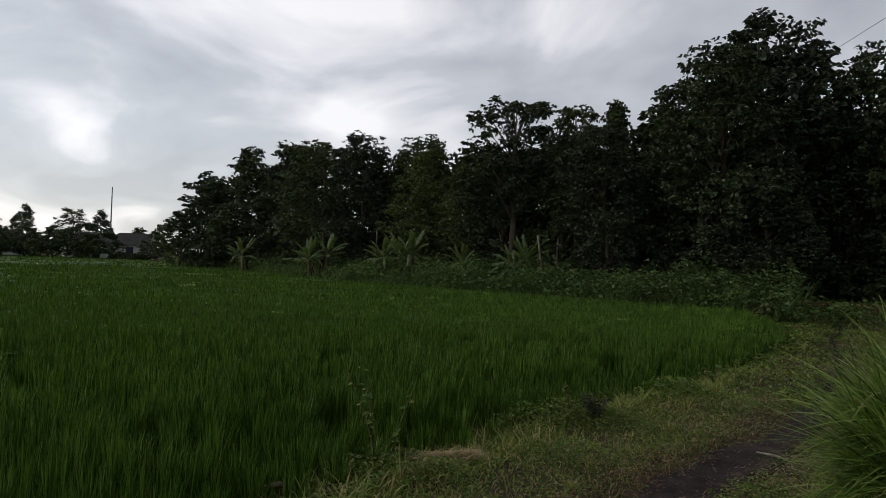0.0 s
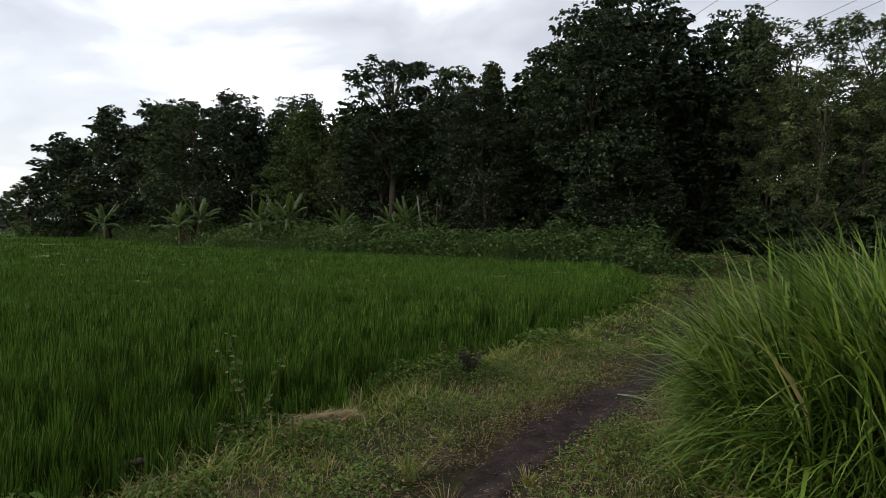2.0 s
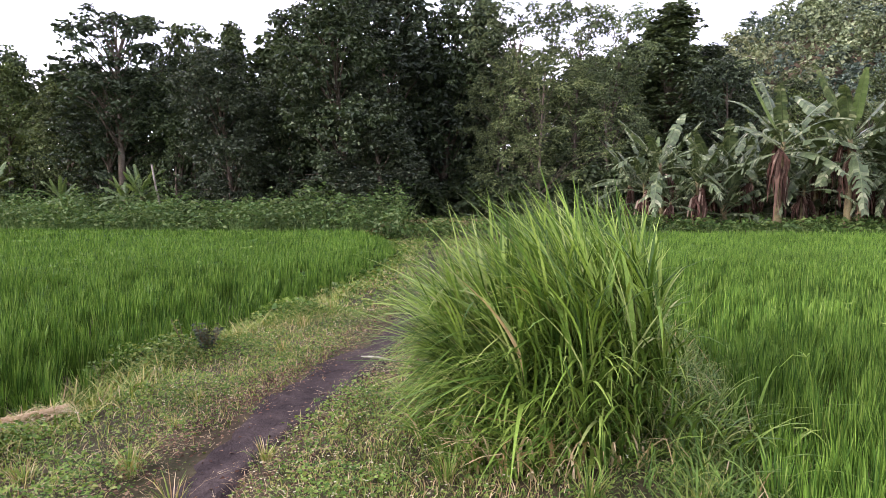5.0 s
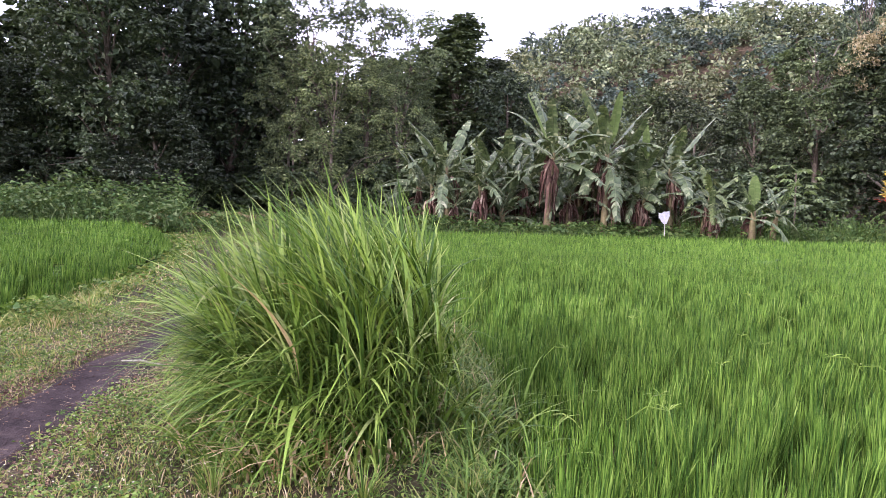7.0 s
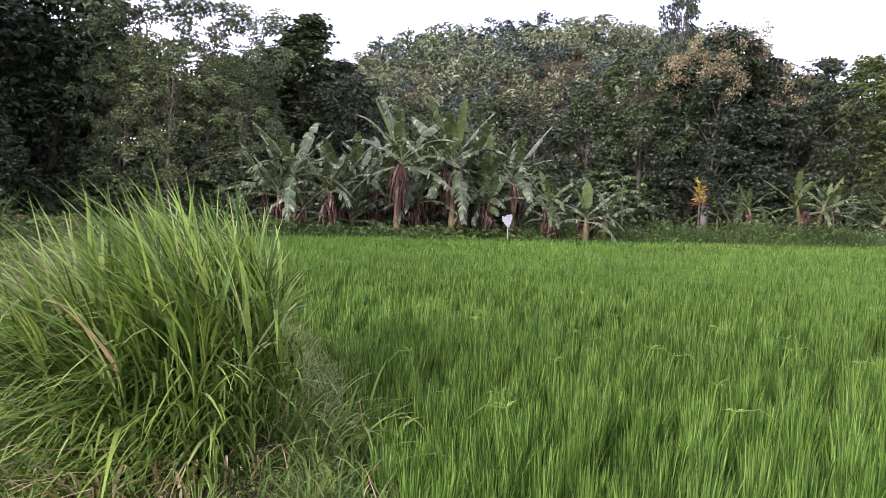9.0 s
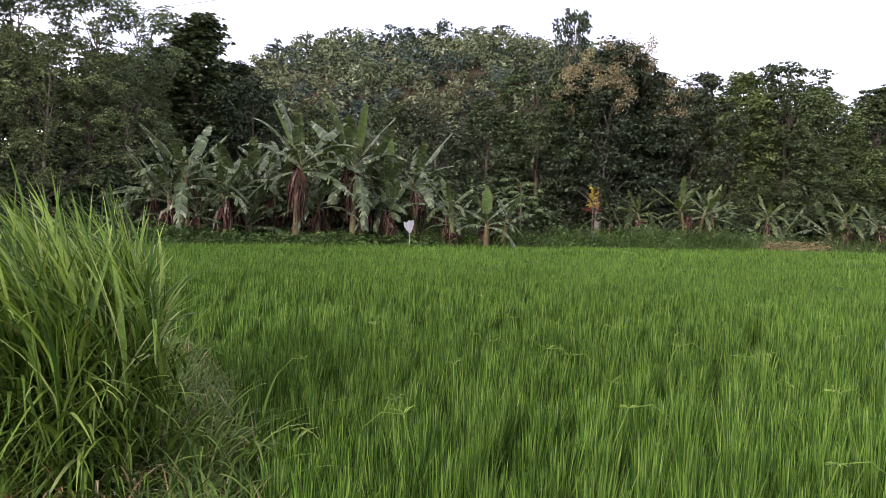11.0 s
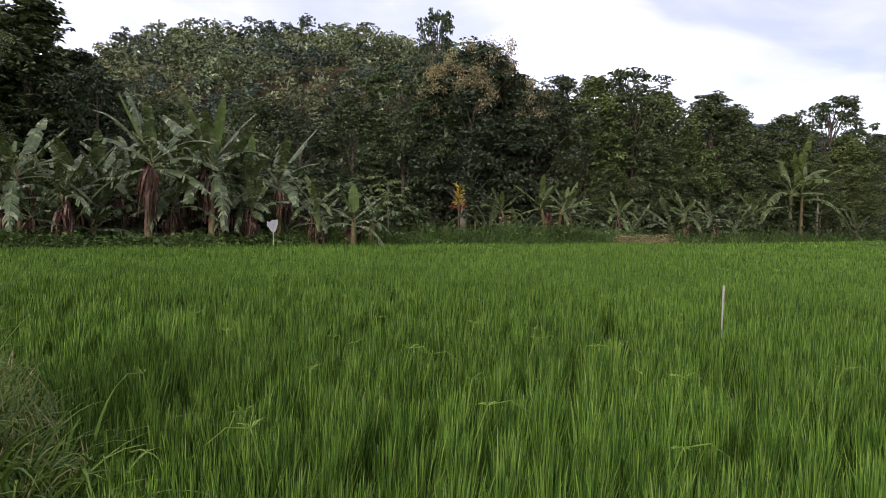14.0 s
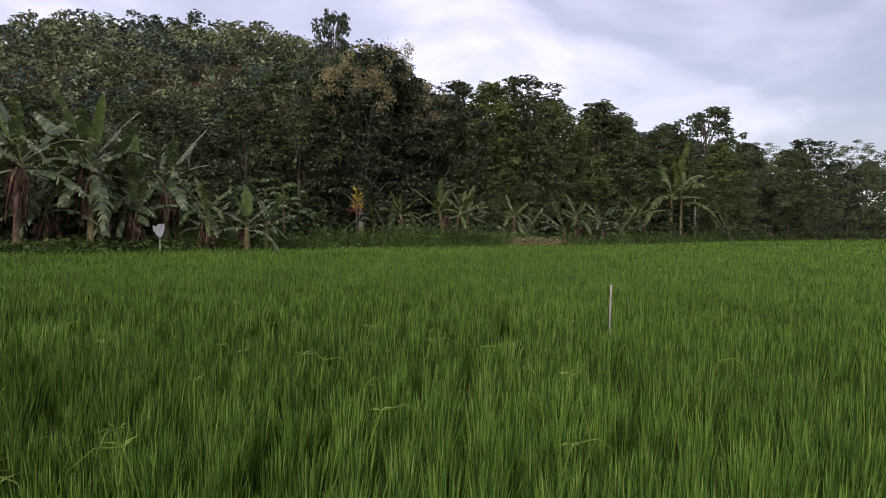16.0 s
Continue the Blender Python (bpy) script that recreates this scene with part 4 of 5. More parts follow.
EAST_TREES = [
    ("hill2", -52.5, 38, 7.8, 0.9), ("hill", -57.0, 37, 5.8, 0.85), ("hill", -62.0, 36, 5.2, 1.1), ("hill2", -67.0, 35, 6.0, 1.0), ("broad", -71.5, 36, 7.2, 0.95), ("broad2", -75.6, 36.5, 8.9, 0.9),
    ("open", -78.2, 43, 12.4, 0.4), ("seedy", -80.6, 37, 9.9, 1.0), ("broad", -84.0, 39.0, 8.6, 0.9), ("broad2", -86.5, 39.0, 8.9, 1.0), ("mid", -90.0, 41, 8.9, 1.0),
    ("open", -93.6, 46, 9.4, 0.95), ("broad2", -94.0, 42, 8.2, 1.0), ("mid", -97.0, 46, 8.6, 1.1), ("broad", -99.6, 49, 9.0, 1.1), ("mid", -102.0, 54, 8.6, 1.2),
    ("mid", -104.6, 56, 8.5, 1.2), ("open", -107.9, 62, 10.8, 1.0), ("mid", -108.6, 60, 7.6, 1.2), ("broad", -111.4, 66, 8.4, 1.2), ("open", -115.3, 76, 9.6, 0.9),
    ("mid", -114.0, 72, 8.2, 1.3), ("far", -117.0, 82, 8.0, 1.2), ("far", -119.0, 90, 8.8, 1.2), ("far", -121.5, 100, 8.4, 1.2), ("hill", -124.5, 112, 9.0, 1.2),
]
for kind, az, d, h, w in EDGE_TREES:
    plant(kind, az, d, h, w)
for kind, az, d, h, w in EAST_TREES:
    plant(kind, az, d, h, w, group="trees below the hill")

# Bushy growth down to the ground before the eastern trees.
rng_e = np.random.default_rng(77)
for az in np.arange(-90.5, -123, -2.1):
    edge = np.interp(-az, [90, 95, 100, 105, 110, 118, 124], [38.5, 41.5, 45, 52, 58, 78, 104])
    plant("mid" if rng_e.random() < 0.65 else "light", az + rng_e.uniform(-0.6, 0.6), edge + rng_e.uniform(0.5, 3.0), rng_e.uniform(4.4, 6.2) * edge / 48, rng_e.uniform(0.85, 1.15), "bushy green tree with leaves down to the ground", "trees below the hill")

# Deeper rows that close the woods.
rng_b = np.random.default_rng(404)
for az in np.arange(20, -50, -3.1):
    edge = np.interp(-az, [-20, -10, 0, 12, 22, 35, 50], [66, 48, 35, 31, 29, 31, 40])
    for row in (6.5, 12.5):
        d = edge + row + rng_b.uniform(-1.5, 1.5)
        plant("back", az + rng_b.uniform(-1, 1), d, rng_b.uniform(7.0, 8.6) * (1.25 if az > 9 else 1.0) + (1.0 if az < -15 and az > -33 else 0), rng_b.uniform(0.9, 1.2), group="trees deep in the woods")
for az in np.arange(-50, -126, -4.2):
    edge = np.interp(-az, [50, 70, 90, 105, 115, 125], [42, 40, 44, 56, 78, 112])
    d = edge + 4.5 + rng_b.uniform(-1.5, 1.5)
    plant("hill2", az + rng_b.uniform(-1, 1), d, rng_b.uniform(5.2, 6.6), rng_b.uniform(0.9, 1.15), group="trees deep in the woods")

def leafy_masses(name, spots, material, rng, label, category, clusters, ros, size, narrow, flat=0.6, dome=False):
    """Many low or far crowns joined in one mesh: spots are rows of x, y, z, height, radius."""
    soup = Soup()
    for x, y, z, h, r in spots:
        a = np.arange(clusters) * 2.39996 + rng.random() * 6.28
        u = rng.random(clusters) ** 0.8
        rad = r * np.sqrt(rng.uniform(0.15, 1, clusters)) * (1.0 - 0.65 * u ** 2)
        cen = np.column_stack([x + rad * np.cos(a), y + rad * np.sin(a), z + h * (0.18 + 0.82 * u)])
        if dome:
            th = np.arccos(1 - rng.random(clusters) * 1.8)
            rad = r * np.sin(th) * rng.uniform(0.8, 1.05, clusters)
            cen = np.column_stack([x + rad * np.cos(a), y + rad * np.sin(a), z + h - r * 0.9 * (1 - np.cos(th)) + rng.normal(size=clusters) * 0.15])
        n = clusters * ros
        w = unit(rng.normal(size=(n, 3)) + [0, 0, 0.35])
        pos = np.repeat(cen, ros, 0) + w * (r * 0.27 * rng.random(n) ** 0.5)[:, None] * [1, 1, flat]
        pos[:, 2] = np.maximum(pos[:, 2], z + 0.1)
        out_ = np.repeat(np.column_stack([cen[:, 0] - x, cen[:, 1] - y, np.full(clusters, 0.5 * r)]), ros * 6, 0)
        pos, w = np.repeat(pos, 6, 0), np.repeat(w, 6, 0)
        b = rng.random(n * 6) * 2 * np.pi
        way = w * 0.45 + np.column_stack([np.cos(b), np.sin(b), rng.uniform(-0.45, 0.45, n * 6)])
        s = size * rng.uniform(0.65, 1.2, n * 6)
        leaves(soup, rng, pos, way, s, s * narrow, 0.22, unit(out_) * (1.0 if dome else 0.3) + [0, 0, 0.5])
        if dome:
            # inner leaves that close the crown
            k = 9
            o_ = np.repeat(unit(out_)[:: ros * 6], k, 0)
            q = np.repeat(cen, k, 0) - o_ * r * 0.22 + rng.normal(size=(clusters * k, 3)) * r * 0.16
            s = rng.uniform(0.26, 0.44, clusters * k)
            leaves(soup, rng, q, rng.normal(size=(clusters * k, 3)), s, s * 0.36, 0.0, o_)
    tagged(soup.link(name, material), label, category, kind="stuff")


# Undergrowth below the trees, in two greens; the darker also stands in for shade.
low_dark, low_green = [], []
for az in np.arange(21, -126, -1.9):
    edge = np.interp(-az, [-21, -10, 0, 12, 22, 35, 45, 55, 67, 80, 92, 100, 110, 118, 126], [66, 46, 33.5, 29.5, 26.5, 27.5, 27, 27, 28.5, 35, 38.5, 44, 58, 86, 112])
    woods = az > -33
    for k in range(3):
        if -86 < az < -76 and k < 2:
            continue
        d = edge + (3.0 if woods else 0.8) + k * (4.5 if woods else 2.3) + rng_b.uniform(-0.7, 0.7)
        h = (rng_b.uniform(1.0, 1.8) + 1.3 * k if woods else rng_b.uniform(1.4, 2.2) + 0.7 * k) * (1.0 if edge < 50 else 1.4)
        x, y = polar(az + rng_b.uniform(-0.9, 0.9), d)
        # From -76 to -86 only dark leaves: the hollow's shade put into colour.
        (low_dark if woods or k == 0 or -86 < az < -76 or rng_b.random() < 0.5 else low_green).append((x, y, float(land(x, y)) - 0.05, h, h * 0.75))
leafy_masses("undergrowth", low_dark, M_DARK, rng_b, "dark green undergrowth shrubs, dark leaves also deepening a shaded hollow", "shrubs", 16, 7, 0.26, 0.34)
leafy_masses("undergrowth", low_green, M_TEAK, rng_b, "leafy green shrubs behind the banana plants", "shrubs", 14, 7, 0.26, 0.34)

# The wooded hill: crowns on its slope.
slope = {0: [], 1: [], 2: []}
for d in np.arange(46, 84, 3.0):
    step = math.degrees(2.8 / d)
    for az in np.arange(-45, -100, -step):
        a_, d_ = az + rng_b.uniform(-0.4, 0.4) * step, d + rng_b.uniform(-1.5, 1.5)
        x, y = polar(a_, d_)
        z = float(land(x, y))
        if z < 0.8 and d > 50:
            continue
        h = rng_b.uniform(2.0, 3.5)
        slope[int(rng_b.choice(3, p=[0.42, 0.36, 0.22]))].append((x, y, z, h, rng_b.uniform(1.6, 2.3)))
for k, spots in slope.items():
    leafy_masses("hill_trees", spots, (M_HILL, M_HILL_DARK, M_HILL_LIGHT)[k], rng_b, ("rounded green tree crowns covering the wooded hill", "darker green tree crowns on the wooded hill", "olive yellow-green tree crowns on the wooded hill")[k], "trees", 20, 8, 0.25, 0.38, 0.5, True)

# Far ridge on the skyline; its leaves carry the haze in their colour.
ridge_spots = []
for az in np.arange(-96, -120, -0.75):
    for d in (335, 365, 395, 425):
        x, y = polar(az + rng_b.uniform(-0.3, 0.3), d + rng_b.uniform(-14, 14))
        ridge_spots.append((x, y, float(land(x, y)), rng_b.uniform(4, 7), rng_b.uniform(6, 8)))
leafy_masses("ridge_trees", ridge_spots, M_RIDGE_HAZE, rng_b, "distant ridge trees with bluish haze tint in their green leaves", "trees", 20, 6, 1.7, 0.42)


# ---- banana plants ----
def banana_leaf(soup, rng, base, way, length, width, arch, droop, ragged=0.5, strips=24):
    """A banana leaf: petiole and midrib in an arch, and a blade torn into strips on both sides."""
    t = np.linspace(0, 1, strips + 1)
    way = np.asarray(way, float)
    side = np.array([-way[1], way[0], 0.0])
    up = np.array([0, 0, 1.0])
    rib = [base + way * length * (s - 0.06 * s * s) * (0.35 + 0.65 * math.cos(arch)) + up * (length * (math.sin(arch) * s - droop * s ** 2.3)) for s in t]
    rib = np.array(rib)
    tube(soup, rib, 0.022 * (1 - 0.85 * t) + 0.004, 4)
    n_rib = strips * 4 + 1
    tan = unit(np.gradient(rib, axis=0))
    nrm = unit(np.cross(side, tan))
    for sgn in (-1, 1):
        gap, fall, fwd_k, width_k = 0.0, 0.45, 0.3, 1.0
        for i in range(strips):
            s = (i + 0.5) / strips
            if s < 0.14:
                continue
            w = width * 0.5 * min(1, (s - 0.10) * 5) * math.sqrt(max(0.03, 1 - ((s - 0.45) / 0.57) ** 2))
            torn = rng.random() < ragged * 0.6
            if torn:
                fall, fwd_k, width_k = rng.uniform(0.1, 0.5 + 0.9 * ragged), rng.uniform(0.05, 0.6), rng.uniform(0.62, 1.1)
            w *= width_k
            gap = rng.uniform(0.25, 0.8) if torn else 0.0
            a, b = rib[i], rib[i + 1]
            e0 = rib[i] * (1 - gap) + rib[i + 1] * gap
            o = side * sgn * w
            fwd = tan[i] * w * fwd_k
            m1, m2 = a * 0.6 + e0 * 0.4 + o * 0.5 + fwd * 0.4 + nrm[i] * w * 0.12, b + o * 0.5 + fwd * 0.4 + nrm[i] * w * 0.12
            e1, e2 = e0 + o + fwd - up * w * fall, b + o + fwd - up * w * fall
            soup.add([a, b, m2, m1, e2, e1], [(0, 1, 2, 3), (3, 2, 4, 5)] if sgn > 0 else [(1, 0, 3, 2), (2, 3, 5, 4)])


def make_banana(seed, label, height=4.3, count=9, dead=8, young=True, leaf=2.0, green=None, trunk=0.6):
    rng = np.random.default_rng(seed)
    plant_ = thing("banana_plant", label, "banana plant")
    stem_h = height * trunk
    stem = Soup()
    k = np.linspace(0, 1, 6)
    lean = rng.normal(size=2) * 0.12
    pts = np.column_stack([lean[0] * k ** 2, lean[1] * k ** 2, stem_h * k])
    tube(stem, pts, 0.115 - 0.055 * k, 9)
    stem.link("pseudostem", M_STEM, plant_, smooth=True)
    top = pts[-1]
    for i in range(count):
        a = i * 2.4 + rng.normal() * 0.3
        share = (i + 0.5) / count
        steep = 1.2 - 1.05 * share + rng.normal() * 0.18
        s = Soup()
        L_ = leaf * rng.uniform(0.85, 1.25)
        banana_leaf(s, rng, top + [0, 0, -0.35 * share], (math.cos(a), math.sin(a), 0), L_, 0.40 * leaf / 2.0 * rng.uniform(0.8, 1.2), steep, (0.16 + 0.55 * share) * rng.uniform(0.4, 1.5), rng.uniform(0.45, 1.0))
        s.link("leaf", M_BANANA if green is None else green, plant_)
    if young:
        s = Soup()
        a = rng.random() * 6.28
        banana_leaf(s, rng, top, (math.cos(a), math.sin(a), 0), leaf * 0.85, 0.30, 1.36, 0.08, 0.0)
        s.link("leaf", M_BANANA_Y, plant_, "upright pale green young leaf")
    for i in range(dead):
        s = Soup()
        a = i * 2.4 + rng.normal() * 0.3
        o = np.array([math.cos(a), math.sin(a), 0])
        z0 = stem_h * rng.uniform(0.6, 0.98)
        L_ = min(z0 - 0.03, rng.uniform(1.1, 2.4))
        reach = rng.uniform(0.12, 0.46)
        across = np.array([-o[1], o[0], 0])
        for j in range(15):
            lj = L_ * rng.uniform(0.35, 1.0)
            sway = across * rng.normal() * 0.12
            w = rng.uniform(0.010, 0.036)
            sd = across * w + rng.normal(size=3) * 0.012
            q = []
            for kk, rr in ((0.0, 0.08), (0.14, 0.75 * reach), (0.55, reach), (1.0, reach * rng.uniform(0.6, 1.05))):
                q.append(np.array([0, 0, z0 - lj * kk]) + o * rr + sway * min(1, kk * 3) + rng.normal(size=3) * [0.03, 0.03, 0.02])
            vv = []
            for kk, c in enumerate(q):
                ww = (0.4, 1.0, 0.9, 0.25)[kk]
                vv += [c - sd * ww, c + sd * ww]
            s.add(vv, [(0, 1, 3, 2), (2, 3, 5, 4), (4, 5, 7, 6)])
        s.link("dead_leaf", M_DEAD, plant_, "hanging brown dried leaf")
    return plant_


BANANA = [
    make_banana(51, "tall banana plant with ragged leaves and dead brown skirt", 4.2, 13, 6, leaf=2.3),
    make_banana(52, "banana plant with broad arching leaves and hanging dead leaves", 3.9, 13, 4, leaf=2.2, young=False),
    make_banana(53, "bushy banana plant with brown leaves hanging at its stem", 3.0, 11, 7, leaf=1.8, young=False),
    make_banana(54, "small young banana plant with bright leaves", 1.9, 9, 1, leaf=1.2),
    make_banana(55, "pale slender banana plant with drooping torn leaves", 2.9, 10, 2, leaf=1.6, young=False, green=M_BANANA_M),
    make_banana(56, "young pale green banana plant before the dark woods", 2.8, 15, 1, leaf=1.35, green=M_BANANA_Y, trunk=0.5),
    make_banana(57, "low leafy banana sucker with no dead leaves", 2.2, 12, 0, leaf=1.5, young=False, trunk=0.28),
    make_banana(58, "tall banana plant with bare pale stem and long erect leaves", 4.6, 9, 0, leaf=2.6, young=False, green=M_BANANA_M, trunk=0.48),
]
USED = [False] * len(BANANA)


def put_banana(kind, x, y, turn, size=1.0, label="", group="banana plants by the paddy"):
    m = pose(x, y, float(land(x, y)) - 0.03, 0, 0, turn)
    if USED[kind]:
        ob = copy_thing(BANANA[kind], m)
    else:
        ob, USED[kind] = BANANA[kind], True
        ob.matrix_basis = m
    ob.scale = (size, size, size)
    tagged(ob, label, "", group)


for kind, az, d, turn, size in [
    (6, -43.6, 24.8, 20, 0.9), (1, -45.2, 25.6, 100, 0.78), (6, -46.2, 26.3, 240, 1.0), (1, -47.8, 24.6, 10, 0.98), (2, -48.5, 23.6, 140, 0.55), (6, -49.4, 25.6, 75, 1.35), (2, -50.6, 24.0, 200, 0.95),
    (2, -51.2, 25.4, 20, 1.1), (6, -52.4, 25.0, 140, 1.4), (6, -53.6, 26.3, 250, 1.2), (0, -56.1, 24.2, 70, 1.12), (2, -57.7, 25.2, 330, 0.85), (6, -58.6, 26.3, 15, 1.15), (0, -60.6, 24.8, 160, 1.14),
    (1, -61.4, 25.8, 260, 1.06), (6, -62.4, 26.3, 300, 1.1), (2, -63.5, 25.2, 45, 0.8), (1, -65.7, 26.0, 300, 1.04), (6, -66.4, 26.3, 120, 1.0), (4, -68.1, 25.2, 60, 0.86), (2, -68.7, 24.9, 275, 0.62), (6, -69.6, 25.6, 170, 0.85),
    (3, -71.6, 24.8, 15, 1.2), (3, -73.0, 25.4, 95, 1.15), (1, -54.6, 27.4, 50, 0.95), (6, -58.0, 27.5, 200, 1.5), (6, -63.0, 27.2, 15, 1.5), (0, -47.0, 27.0, 310, 0.8), (1, -52.6, 26.0, 220, 0.9), (2, -54.2, 25.6, 110, 1.0), (1, -58.6, 26.2, 340, 1.0), (2, -62.8, 26.0, 60, 1.05), (0, -63.6, 26.8, 130, 0.95), (2, -46.6, 24.8, 190, 0.9),
]:
    put_banana(kind, *polar(az, d), turn, size)
for kind, az, d, turn, size in [
    (7, -81.6, 35.4, 0, 0.62), (6, -82.8, 34.4, 80, 1.0), (4, -84.2, 34.6, 140, 0.9), (6, -85.4, 34.2, 20, 0.9), (4, -87.4, 33.8, 200, 1.08), (4, -88.3, 34.2, 300, 1.0), (1, -89.2, 34.6, 70, 0.68), (6, -90.3, 36.0, 310, 1.0), (4, -93.0, 37, 50, 0.9),
    (6, -94.2, 38, 160, 1.1), (6, -97.4, 40.2, 10, 1.35), (4, -98.2, 39.8, 60, 0.95), (2, -100.2, 42, 220, 0.78), (6, -99.4, 42, 40, 1.0), (6, -101.8, 45, 160, 1.2), (4, -103.0, 47, 250, 1.05), (7, -105.6, 51, 40, 1.5), (7, -106.4, 52, 190, 1.35), (1, -107.6, 54, 90, 0.9), (6, -110.0, 57, 20, 1.2),
]:
    put_banana(kind, *polar(az, d), turn, size, group="banana plants below the hill")
for kind, az, d, turn, size in [(5, 11.9, 44.0, 60, 1.14), (5, 10.6, 43.2, 170, 1.21), (5, 5.6, 37.8, 20, 1.08), (5, 4.4, 37.0, 110, 1.14), (5, 3.3, 36.4, 10, 1.21), (5, -0.7, 33.8, 240, 0.91), (5, -5.2, 31.0, 300, 0.91), (5, -6.4, 30.8, 70, 1.08), (5, 17.2, 56, 0, 1.27)]:
    put_banana(kind, *polar(az, d), turn, size, group="banana plants before the woods")


# ---- the clump of elephant grass on the bund ----
def make_clump():
    """Culms in a dense stand; long leaves arch from their nodes, most of them towards the west."""
    rng = np.random.default_rng(303)
    clump = thing("elephant_grass_clump", "large clump of tall arching green elephant grass on the bund", "grass clump", at=(0, 0, 0))
    green, dry, stems = Soup(), Soup(), Soup()
    c, s = math.cos(radians(-50)), math.sin(radians(-50))
    n = 460
    a, r = rng.random(n) * 2 * np.pi, np.sqrt(rng.random(n))
    ex, ey = 0.66 * r * np.cos(a), 0.80 * r * np.sin(a)
    x, y = 3.0 + ex * c - ey * s, 3.46 + ex * s + ey * c
    out = unit(np.column_stack([x - 3.0, y - 3.46, 0 * x])) * r[:, None]
    west = np.array([-0.755, 0.655, 0])
    h = rng.uniform(0.76, 1.08, n) * (1.0 - 0.2 * r ** 2) * (1 - 0.18 * np.clip(out @ west, 0, 1))
    tip = out * 0.14 + west * 0.10 + rng.normal(size=(n, 3)) * [0.06, 0.06, 0]
    for i in range(n):
        k = np.array([0, 0.5, 1.0])
        pts = np.column_stack([x[i] + tip[i, 0] * k ** 1.5 * h[i], y[i] + tip[i, 1] * k ** 1.5 * h[i], land(x[i], y[i]) - 0.03 + h[i] * k])
        tube(stems, pts, [0.006, 0.005, 0.003], 4)
    # leaves from the nodes: steep in the middle, splayed on the western side, all tips bowing over
    per = 14
    i = np.repeat(np.arange(n), per)
    m = n * per
    k = rng.uniform(0.03, 0.98, m)
    base = np.column_stack([x[i] + tip[i, 0] * k ** 1.5 * h[i], y[i] + tip[i, 1] * k ** 1.5 * h[i], land(x[i], y[i]) - 0.03 + h[i] * k])
    b = rng.random(m) * 2 * np.pi
    wester = out[i] @ west
    way = unit(np.column_stack([np.cos(b), np.sin(b), 0 * b]) + out[i] * 0.5 + west * 0.8)
    right_ = -(way @ west)
    L_ = rng.uniform(0.42, 1.08, m) * (0.8 + 0.25 * np.sin(k * 2.6)) * (1 - 0.45 * np.clip(right_, 0, 1)) * (1 - 0.28 * np.clip(wester, 0, 1)) * (1 - 0.3 * np.clip(way @ np.array([-0.655, -0.755, 0]), 0, 1))
    arched = rng.random(m) < 0.45
    steep = np.clip(rng.normal(1.02, 0.26, m) - 0.30 * np.clip(wester, 0, 1) - 0.25 * np.clip(out[i] @ np.array([-0.655, -0.755, 0]), 0, 1) * (1 - k), 0.35, 1.35)
    ceiling_ = 1.68 - 0.22 * r[i] ** 2 - 0.30 * np.clip(wester, 0, 1) ** 2 + 0.07 * rng.normal(size=m)
    rise = np.minimum(L_ * np.sin(steep), np.maximum(ceiling_ - base[:, 2], 0.12))
    lean = way * (L_ * np.cos(steep) * 1.15 + 0.5 * np.maximum(L_ * np.sin(steep) - rise, 0))[:, None]
    bend = L_ * np.where(arched, rng.uniform(0.35, 0.95, m), rng.uniform(0.0, 0.25, m)) * np.clip(1.6 - steep, 0.3, 1)
    wide = (0.010 + 0.018 * rng.random(m) ** 1.4) * np.where(arched, 1.2, 1.0)
    brown = rng.random(m) < np.where(k < 0.2, 0.22, 0.004)
    full = ~((right_ > 0.25) & (k < 0.75) & (rng.random(m) < 0.35))
    for sel, soup in ((~brown & full, green), (brown & full, dry)):
        blades(soup, rng, base[sel], rise[sel], wide[sel], lean[sel], bend[sel], 7)
    # low skirt at the foot
    m = 1300
    b, q = rng.random(m) * 2 * np.pi, rng.uniform(0.85, 1.25, m)
    ex, ey = 0.66 * q * np.cos(b), 0.80 * q * np.sin(b)
    fx, fy = 2.92 + ex * c - ey * s, 3.50 + ex * s + ey * c
    o = unit(np.column_stack([fx - 2.92, fy - 3.50, 0 * fx]) + rng.normal(size=(m, 3)) * [0.5, 0.5, 0])
    thin = o @ np.array([0.755, -0.655, 0]) > 0.3
    hh = rng.uniform(0.18, 0.5, m) * np.where(thin, 0.55, 1.0)
    base = np.column_stack([fx, fy, land(fx, fy) - 0.02])
    brown = rng.random(m) < 0.13 + 0.25 * (o @ np.array([-0.655, -0.755, 0]) > 0.5)
    for sel, soup in ((~brown, green), (brown, dry)):
        blades(soup, rng, base[sel], hh[sel], rng.uniform(0.010, 0.022, sel.sum()), o[sel] * (hh[sel] * rng.uniform(0.4, 1.1, sel.sum()))[:, None], hh[sel] * rng.uniform(0.2, 0.6, sel.sum()), 5)
    # bowed leaves over the southern foot, swept to the west
    m = 1500
    front = np.array([-0.655, -0.755, 0])
    b, q = rng.normal(0, 0.9, m), rng.uniform(0.65, 1.12, m)
    fx, fy = 2.96 + 0.72 * q * (front[0] * np.cos(b) - front[1] * np.sin(b)), 3.48 + 0.72 * q * (front[1] * np.cos(b) + front[0] * np.sin(b))
    o = unit(west * rng.normal(0.9, 0.5, m)[:, None] + front * 0.55 + rng.normal(size=(m, 3)) * [0.35, 0.35, 0])
    hh = rng.uniform(0.18, 0.50, m) * np.clip(1.2 - 0.3 * q, 0.7, 1)
